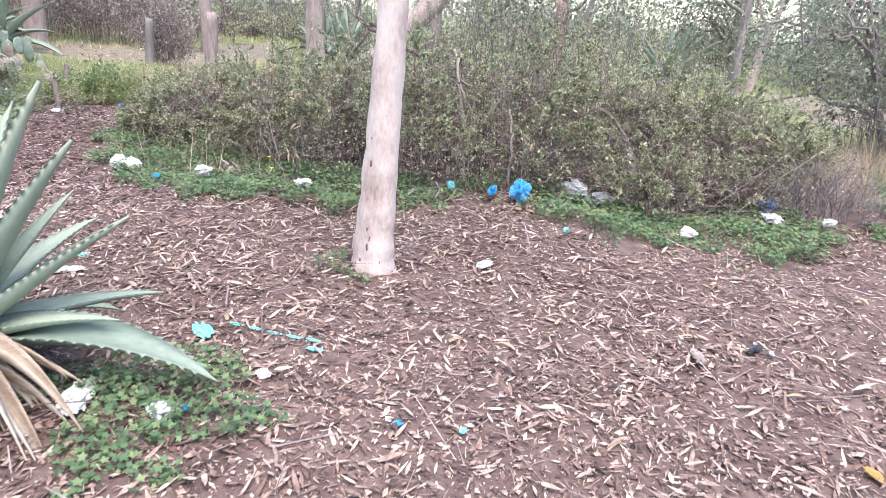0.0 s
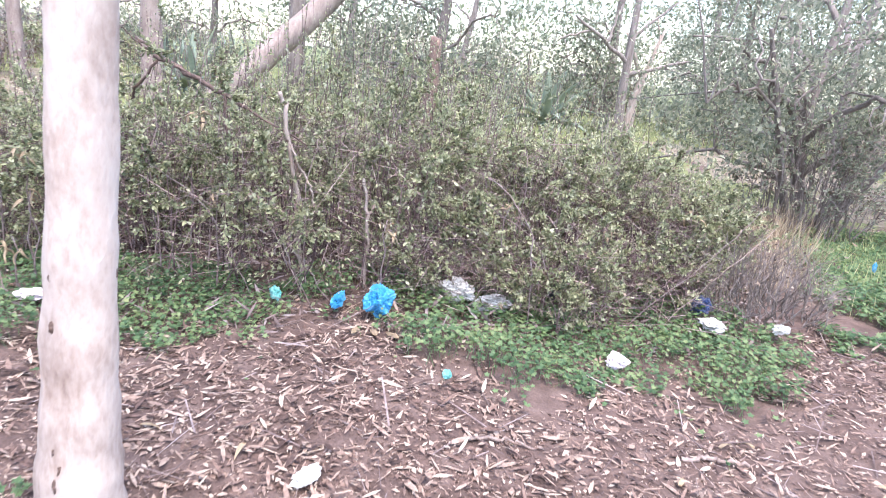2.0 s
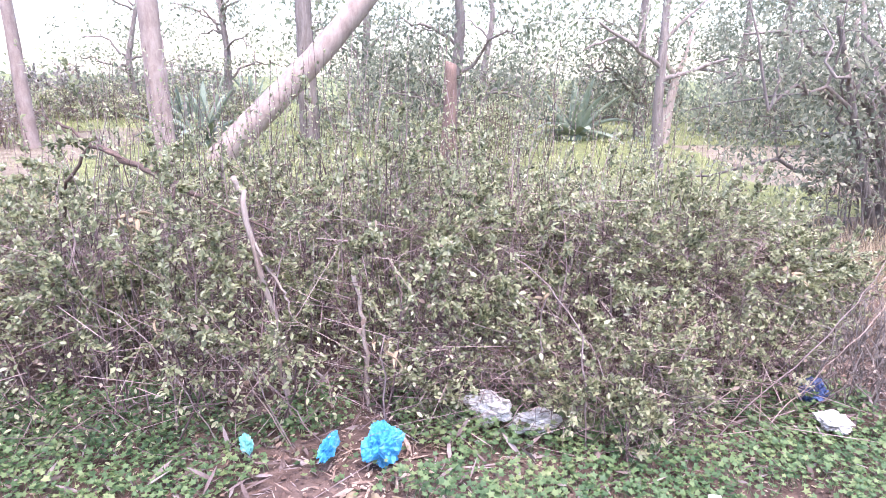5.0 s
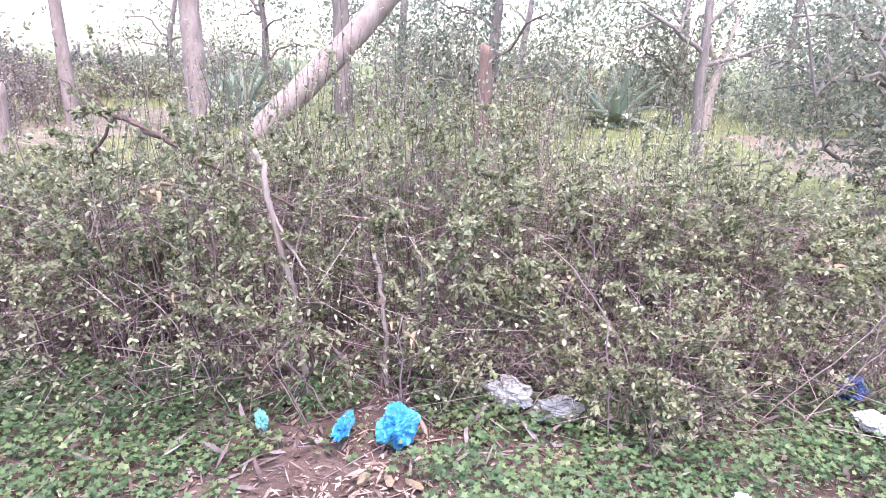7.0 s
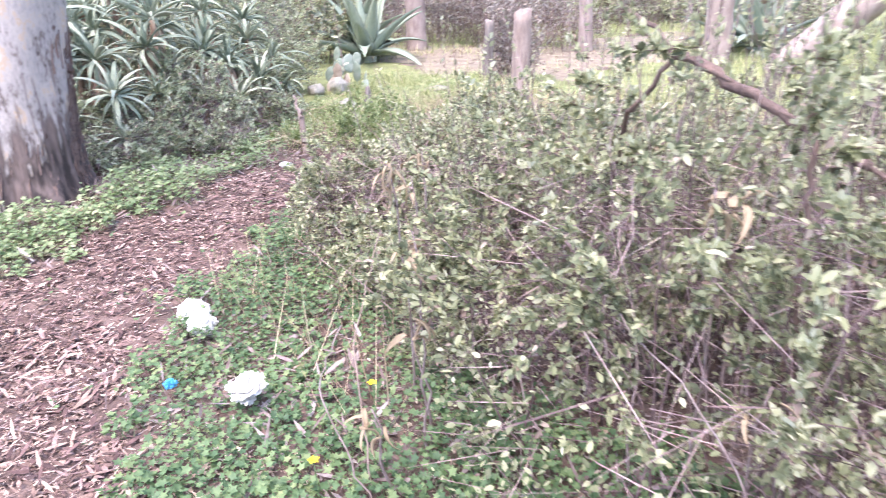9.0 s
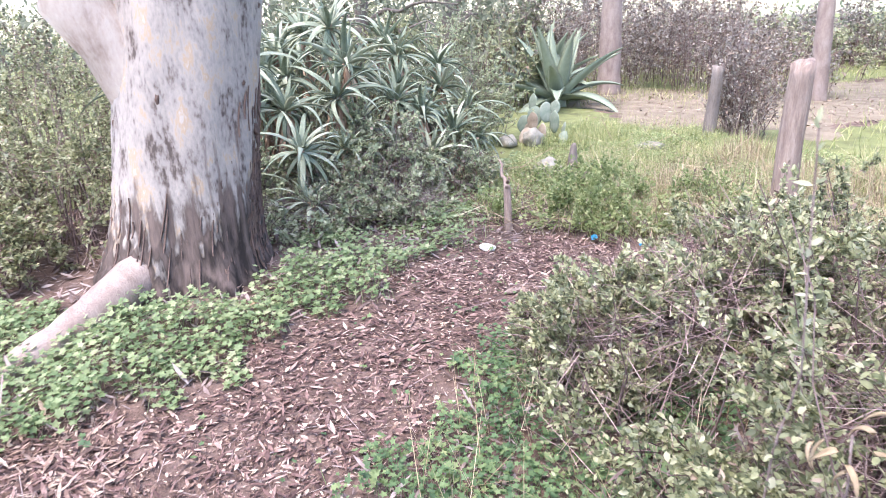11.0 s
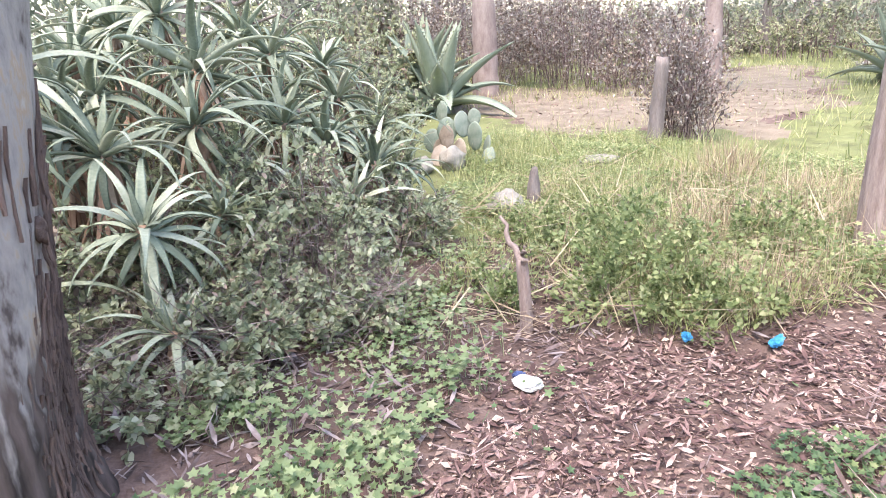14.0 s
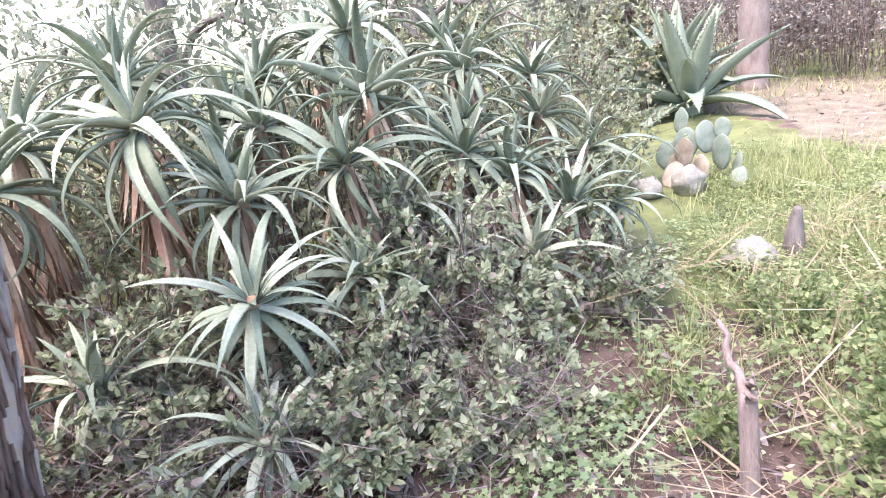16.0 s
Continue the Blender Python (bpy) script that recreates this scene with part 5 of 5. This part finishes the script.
snag("leaning_post", "weathered leaning wooden post with bolt holes", -3.70, 11.0, [(0, 0, -.1), (.0, .01, .6), (.02, .02, 1.28)], (.11, .10, .095), "oldwood", seed=3, sides=16, lump=.04)
snag("forked_stump", "thin reddish dead stump with a forked top", -5.14, 9.02, [(0, 0, -.05), (-.01, 0, .2), (-.03, .01, .38)], (.038, .032, .030), "oldwood", [((-.03, .01, .36), (-.02, .03, .47), .022), ((-.02, .0, .35), (-.2, .1, .58), .022)], seed=4)
snag("dark_stump", "short dark grey pointed stump beside a pale stone", -6.18, 11.2, [(0, 0, -.05), (0, 0, .15), (.01, 0, .33)], (.07, .06, .025), "bark_grey", seed=5)
snag("dead_post", "thin leaning dead trunk beside a twiggy bush", -6.0, 14.0, [(0, 0, -.05), (.03, .03, .5), (.05, .05, 1.0)], (.09, .085, .075), "bark_grey", seed=6)
snag("dead_tree", "bleached forked dead tree over the hedge", 9.3, 20, [(0, 0, -.05), (.05, 0, .9), (.25, 0, 1.9)], (.16, .13, .10), "deadwood", [((.2, 0, 1.7), (-.5, 0, 2.9), .08), ((.25, 0, 1.8), (.7, .1, 3.1), .09), ((.6, .1, 2.7), (.4, .1, 3.4), .04)], seed=7)
snag("reddish_snag", "reddish broken trunk behind the hedge", 2.5, 15.0, [(0, 0, -.05), (.05, 0, 1.0), (.05, 0, 1.95)], (.15, .13, .11), "bark", seed=8)
snag("bare_tree", "bare pale branching tree behind the hedge", 6.4, 14.4, [(0, 0, -.05), (-.1, 0, 1.3), (-.05, .1, 3.6)], (.12, .09, .06), "bark_grey",
     [((-.08, 0, 1.9), (-1.3, .1, 2.7), .05), ((-.9, .1, 2.45), (-1.6, 0, 2.2), .03), ((-.08, 0, 1.7), (1.2, 0, 2.1), .05), ((.6, 0, 1.9), (1.7, .2, 1.8), .03), ((-.6, 0, 2.25), (-.3, .3, 3.0), .03), ((-.05, .05, 2.4), (.9, .3, 3.2), .04)], seed=9)


def branch(name, label, lines, mat="deadwood", seed=1, category="branch"):
    """Fallen or propped branches: each line is (points, thick end, thin end)."""
    ob = empty(name, Matrix.Translation(Vector((0, 0, 0))), label, category)
    g = np.random.default_rng(seed)
    first = None
    for pts, r0, r1 in lines:
        key = np.asarray(pts, float)
        if first is None:
            first = key[0].copy()
            ob.matrix_basis = Matrix.Translation(Vector(first))
        s, t = np.linspace(0, 1, 16), np.linspace(0, 1, len(key))
        p = np.stack([np.interp(s, t, key[:, k]) for k in range(3)], axis=1) - first + g.normal(0, .006, (16, 3))
        v, f = tube(p, np.linspace(r0, r1, 16), 8, .1, seed=seed)
        add("limb", mesh_of("limb", v, f, M[mat], smooth=True), ob)
    return ob


branch("fallen_branch", "grey brown forked dead branch propped in the hedge", [([(-1.05, 6.7, .02), (-.85, 6.6, 1.12), (-.68, 6.53, 1.34)], .010, .008), ([(-.80, 6.5, 1.46), (-.69, 6.5, 1.38), (-.40, 6.4, 1.25), (-.07, 6.28, 1.10), (.30, 6.2, .92)], .009, .006),
                                                                              ([(-.69, 6.5, 1.37), (-.40, 6.4, 1.25), (-.10, 6.3, 1.11)], .017, .013), ([(-.69, 6.5, 1.36), (-.90, 6.5, 1.52)], .007, .003), ([(-.25, 6.34, 1.2), (-.21, 6.3, .9), (-.21, 6.3, .5)], .009, .006)], "bark", 2)
branch("pale_stick", "bleached crooked stick standing in the hedge", [([(.32, 6.05, .0), (.24, 5.96, .72), (.17, 5.97, 1.0), (.16, 5.98, 1.2), (.12, 5.98, 1.25)], .016, .012), ([(.2, 5.96, .95), (.33, 5.9, .72), (.36, 5.9, .6)], .008, .004)], "deadwood", 3, "stick")
branch("pale_stick", "short pale stick standing in the hedge", [([(.72, 5.95, .0), (.70, 5.92, .55), (.66, 5.95, .78)], .012, .010)], "deadwood", 4, "stick")
branch("bent_vine", "pale bent dry vine hanging out of the hedge", [([(1.72, 5.5, .03), (1.68, 5.48, .42), (1.66, 5.5, .62), (1.52, 5.62, .82), (1.4, 5.9, .9)], .0045, .003)], "twig", 5, "vine")
gv = np.random.default_rng(4)
for k in range(9):
    x = gv.uniform(-2.2, 3.0)
    a = np.array((x, gv.uniform(5.35, 5.8), .02))
    b = np.array((x + gv.normal(0, .5), 5.75 + gv.uniform(0, .4), gv.uniform(.35, .9)))
    mid = (a + b) / 2 + [gv.normal(0, .1), -.10, .12]
    branch("bramble_cane", "thin pale arching dry cane in the hedge", [([a, mid, b], .0032, .002)], "twig" if k % 3 else "oldwood", 30 + k, "cane")
branch("fallen_log", "pale dead stick lying below aloes", [([(-7.1, 9.25, .14), (-6.7, 9.5, .16), (-6.35, 9.75, .05)], .03, .022)], "deadwood", 6, "stick")
branch("root_slab", "pale smooth root running out from a gum tree foot", [([(-5.88, 6.48, .30), (-5.62, 6.05, .17), (-5.38, 5.66, .09), (-5.15, 5.3, .04), (-4.98, 5.0, -.04)], .19, .07)], "bark_pink", 7, "root")
for k, (x, y, a, ln, r) in enumerate(((1.05, 4.22, -12, .32, .009), (2.0, 4.12, -10, .32, .012), (-1.45, 3.55, -50, .35, .010), (3.5, 4.25, 12, .4, .011), (-.55, 2.05, -65, .30, .009), (-6.0, 8.5, -35, .7, .012), (-5.7, 7.9, 140, .5, .009), (-4.2, 8.0, 10, .25, .012), (1.0, 2.3, -80, .2, .006), (-5.9, 8.95, -60, .3, .02), (-4.9, 9.6, 160, .8, .006), (-4.4, 10.3, -20, .9, .008))):
    d = np.array((math.cos(radians(a)), math.sin(radians(a)))) * ln
    z0, z1 = float(gz(x, y)) + r, float(gz(x + d[0], y + d[1])) + r
    branch("fallen_stick", "brown dead stick lying on leaf litter", [([(x, y, z0), (x + d[0] * .5, y + d[1] * .5 + .02, (z0 + z1) / 2 + .01), (x + d[0], y + d[1], z1)], r, r * .6)], "oldwood", 60 + k, "stick")


def sprig(label, x, y, z, n, size, mat, seed):
    """A dead sprig: thin stalk with a few large curled leaves."""
    g = np.random.default_rng(seed)
    gr = float(gz(x, y))
    ob = empty("dead_sprig", pose(x, y, gr), label, "sprig")
    v, f = tube(curve((0, .05, 0), (0, 0, z - gr), 7, wob=.01, g=g), np.linspace(.006, .003, 7), 5)
    add("stalk", mesh_of("stalk", v, f, M["twig"]), ob)
    for k in range(n):
        m = pose(g.normal(0, .03), g.normal(0, .02), z - gr - g.uniform(0, .07), g.uniform(-80, 20), g.uniform(-40, 40), g.uniform(0, 360))
        add("leaf", SPRIG_LEAVES[k % 3], ob, m @ Matrix.Diagonal((size, size, size, 1)))


SPRIG_LEAVES = [blade_mesh("curled_leaf", M["straw"], .095, .018, .002, b, 0, 8, t, 1, .5) for b, t in ((60, 30), (100, -40), (70, 80))]
for k, (x, y, z, n, size) in enumerate(((.78, 5.52, .62, 6, 1.0), (-.38, 6.0, 1.08, 7, 1.2), (-1.62, 6.42, .95, 7, .9), (-1.75, 6.5, .8, 6, .8), (-1.22, 5.6, .36, 6, 1.0), (-1.5, 6.1, 1.0, 6, 1.2), (-1.25, 5.88, .85, 7, 1.2), (-1.2, 5.8, .6, 5, 1.1), (3.0, 6.0, .75, 4, 1.2), (-4.95, 6.62, .14, 5, .9), (1.55, 5.7, .75, 4, .9), (-.2, 5.8, .7, 4, .8), (2.3, 5.85, .6, 4, .8))):
    sprig("dead sprig of curled tan leaves caught in shrubs", x, y, z, n, size, "litter", 200 + k)


# ---- rubbish ----
def folds(r, lump, seed, flat):
    """Creased film: sharp ridges at several scales on a heap, with torn, pinched ends."""
    bm = bmesh.new()
    bmesh.ops.create_icosphere(bm, subdivisions=5, radius=1.0)
    o = Vector((seed * 5.1, seed * 2.3, seed * 3.7))
    for v in bm.verts:
        q = v.co.copy()
        k = .66 + .25 * noise.noise(q * 1.1 + o)
        for f, a in ((1.7, .2), (3.3, .2), (6.5, .15), (13, .1)):
            k += a * lump * (.5 - 2 * abs(noise.noise(q * f + o * f)))
        w = Vector((noise.noise(q * 2.1 - o), noise.noise(q * 2.1 + o * 1.3), noise.noise(q * 2.1 - o * .7)))
        q = q * max(k, .25) * 1.5 + w * .3 * lump
        v.co = Vector((q.x * flat[0], q.y * flat[1], q.z * flat[2])) * r
    return bm


def crumple(name, label, x, y, r, flat, mat, seed, dz=None, lump=.8, category="litter"):
    """A crumpled bag or sheet: a heap of sharp folds."""
    ob = new(name, bm_mesh(name, folds(r * .56, lump, seed, flat), M[mat], False))
    ob.matrix_basis = at(x, y, r * flat[2] * .6 if dz is None else dz, seed * 37)
    return tagged(ob, label, category)


crumple("plastic_bag", "crumpled bright blue plastic bag among herbs", .76, 5.42, .145, (1.0, .85, 1.05), "blue", 1, .12, .6, category="bag")
crumple("plastic_bag", "torn end of blue plastic film among herbs", .53, 5.47, .11, (1.5, .5, .5), "blue", 2, .10, category="bag")
crumple("plastic_scrap", "teal plastic scrap among herbs", .17, 5.55, .08, (1.3, .5, .7), "teal", 3, .10)
crumple("soiled_paper", "soiled white paper heap in herbs", 1.30, 5.72, .16, (1.1, .6, .8), "grime", 4, .12)
crumple("soiled_paper", "soiled white paper heap in herbs", 1.52, 5.66, .15, (1.4, .6, .6), "grime", 5, .09)
crumple("plastic_bag", "black plastic bag caught under a shrub", 2.02, 5.85, .11, (1, .7, .8), "black", 6, .16, category="bag")
crumple("plastic_bag", "crumpled dark blue plastic bag in herbs", 3.12, 5.82, .15, (1.1, .8, .7), "navy", 7, .10, category="bag")
crumple("soiled_paper", "flat soiled white paper on herbs", 3.05, 5.55, .13, (1.2, .9, .5), "grime", 8, .09)
crumple("plastic_bag", "pinkish white crumpled bag at the herb edge", 2.10, 5.0, .09, (1.1, .9, .8), "pink", 9, .06, category="bag")
crumple("soiled_paper", "white paper scrap on herbs", 3.5, 5.45, .09, (1, .8, .6), "white", 10, .10)
crumple("plastic_bag", "knotted white plastic bag beside the path", -2.98, 6.12, .135, (1.0, .9, .9), "white", 11, .09, .45, category="bag")
crumple("plastic_bag", "knotted white plastic bag beside the path", -2.82, 6.06, .125, (1.0, .8, .9), "white", 12, .09, .45, category="bag")
crumple("soiled_paper", "white paper scrap in herbs", -2.05, 5.74, .13, (1.2, .8, .5), "white", 13, .12)
crumple("plastic_scrap", "small blue plastic scrap in herbs", -2.42, 5.62, .05, (1, .8, .6), "blue", 14, .09)
crumple("plastic_bag", "clear bluish crumpled film in herbs", -1.1, 5.5, .09, (1.3, .8, .5), "pink", 15, .08, category="bag")
crumple("paper_scrap", "white crumpled paper on leaf litter", .38, 3.97, .085, (1.3, .7, .35), "white", 16, .03)
crumple("plastic_scrap", "pale blue plastic scrap on leaf litter", 1.05, 4.72, .05, (1.2, .7, .6), "teal", 17, .03)
crumple("plastic_scrap", "torn teal plastic film on leaf litter", -1.06, 2.84, .105, (1.2, .7, .18), "teal", 18, .02)
for k in range(5):
    crumple("plastic_strip", "thin teal plastic strip on leaf litter", -.92 + .1 * k, 2.93 - .025 * k, .055, (1.2, .25, .16), "teal", 19, .015)
crumple("plastic_strip", "dark teal plastic strip on leaf litter", -.5, 2.74, .06, (1.2, .4, .16), "teal", 24, .015)
crumple("plastic_scrap", "small bright blue plastic scrap", -.07, 2.16, .03, (1.2, .8, .3), "blue", 25, .015)
crumple("plastic_scrap", "small pale blue plastic scrap", .19, 2.16, .028, (1.2, .7, .3), "teal", 26, .015)
crumple("paper_scrap", "dirty white rag below an agave", -1.34, 2.22, .15, (1.3, .6, .35), "white", 27, .04)
crumple("paper_scrap", "pale crumpled wrapper below an agave", -.97, 2.13, .08, (1, .9, .6), "grime", 28, .05)
crumple("plastic_scrap", "blue bottle top below an agave", -.9, 2.18, .025, (1, .9, .6), "blue", 29, .03)
crumple("paper_scrap", "flat white rag on leaf litter", -2.05, 3.47, .10, (1.4, .6, .2), "white", 30, .02)
crumple("plastic_scrap", "teal plastic scrap on leaf litter", -2.1, 3.75, .05, (1.2, .7, .3), "teal", 31, .02)
crumple("paper_scrap", "pale card scrap on leaf litter", -.67, 2.47, .05, (1.2, .9, .3), "pink", 32, .02)
crumple("plastic_scrap", "pale wrapper on leaf litter", -.98, 2.52, .05, (1.2, .8, .3), "teal", 33, .02)
crumple("bark_piece", "curled pink brown bark piece on leaf litter", 1.38, 2.86, .075, (.6, 1.6, .25), "bark_pink", 34, .03, category="bark")
crumple("wrapper", "black and white crumpled wrapper on leaf litter", 1.71, 2.96, .06, (1.5, .6, .35), "black", 35, .025)
crumple("wrapper", "white crumpled wrapper on leaf litter", 1.78, 2.93, .03, (1.3, .6, .4), "white", 36, .03)
crumple("orange_peel", "dry orange brown peel on leaf litter", 1.76, 2.05, .05, (1.2, .8, .4), "orange", 37, .03)
crumple("paper_scrap", "small white scrap on leaf litter", .18, 1.72, .035, (1, .8, .3), "white", 38, .015)
crumple("paper_cup", "flattened white plastic lid at the path end", -4.87, 8.5, .11, (1.15, .8, .4), "white", 39, .035, .25)
crumple("plastic_scrap", "dark bluish scrap beside a white lid", -4.95, 8.56, .05, (1, .8, .5), "navy", 40, .02)
crumple("plastic_scrap", "bright blue plastic scrap at the path edge", -4.01, 9.36, .075, (1.4, .6, .4), "blue", 41, .03)
crumple("plastic_scrap", "blue plastic scrap among green weeds", -4.38, 9.2, .05, (1, .8, .7), "blue", 42, .05)
crumple("plastic_scrap", "pale blue and yellow packet among weeds", -5.42, 4.97, .06, (1, .8, .7), "teal", 43, .10)
crumple("paper_scrap", "flat white paper on leaf litter", -4.44, 4.68, .07, (1.5, .6, .2), "white", 44, .02)
crumple("plastic_scrap", "bluish clear film on leaf litter", -3.3, 5.2, .06, (1.2, .8, .3), "pink", 45, .02)
crumple("paper_scrap", "red brown packet on the path", -4.12, 7.98, .07, (1.5, .6, .3), "bark_pink", 46, .025)
crumple("plastic_scrap", "blue scrap in bright green grass", 5.6, 6.9, .05, (.6, .6, 1.4), "blue", 47, .12)
for k in range(3):
    crumple("bark_chip", "pale fallen palm-like bark pieces by a blue bag", .62 + .1 * k, 5.2 - .03 * k, .045, (.6, 1.5, .4), "straw", 48 + k, .025, .4, "bark")
gp = np.random.default_rng(6)
for k in range(44):
    x, y = gp.uniform(-2.2, 3.4), gp.uniform(.9, 4.6)
    ob = add("gum_leaf", SPRIG_LEAVES[k % 2], None, at(x, y, .018, gp.uniform(0, 360), gp.uniform(5, 25)) @ Matrix.Diagonal((1.1, 1.1, 1.1, 1)))
    tagged(ob, "large curled pale gum leaf on leaf litter", "leaf", "large fallen leaves")


def flower(x, y, dz, mat, label):
    ob = empty("flower", at(x, y), label, "flower")
    v, f = tube([(0, 0, 0), (.005, 0, dz * .5), (0, 0, dz)], [.002, .002, .002], 5)
    add("stalk", mesh_of("stalk", v, f, M["herb"]), ob)
    for k in range(5):
        a = k * 1.257
        v, f = scatter(LEAF, np.zeros((1, 3)), frames_from(np.array([[math.cos(a), math.sin(a), .35]]), np.array([[0, 0, 1.0]])), np.array([.022]), np.array([.018]))
        add("petal", mesh_of("petal", v, f, M[mat]), ob, Matrix.Translation((0, 0, dz)))


flower(-1.37, 5.47, .2, "yellow", "small yellow flower in herbs")
flower(-1.5, 5.9, .22, "yellow", "small yellow flower in herbs")
flower(5.3, 7.4, .18, "yellow", "small yellow flower in green grass")
for x, y, z in ((-8.6, 8.4, 2.15), (-8.9, 8.9, 2.2)):
    flower(x, y, z, "red", "red aloe flower above the rosettes")


# ---- thicket round the glade ----
gk = np.random.default_rng(15)
for k in range(30):
    a = radians(gk.uniform(27, 108) if k < 17 else gk.uniform(-75, 1))
    r = gk.uniform(15, 27) if k < 17 else gk.uniform(19, 30)
    x, y = -3.5 - math.sin(a) * r if k < 17 else 1.0 - math.sin(a) * r, 6.0 + math.cos(a) * r
    shrub("tall grey green thicket bush at the edge of the wood", x, y, gk.uniform(1.6, 2.4), gk.uniform(1.2, 1.8), gk.uniform(2.2, 3.6) if k < 17 else gk.uniform(1.5, 2.5), 30, 3000 if k < 17 else 2200, leaf=(.09, .17), mat="far_leaf" if k % 2 else "tree_leaf", group="thicket bushes", thick=.02, template=QUAD, width=(.45, .65), name="thicket_bush", low_leaves=.3)
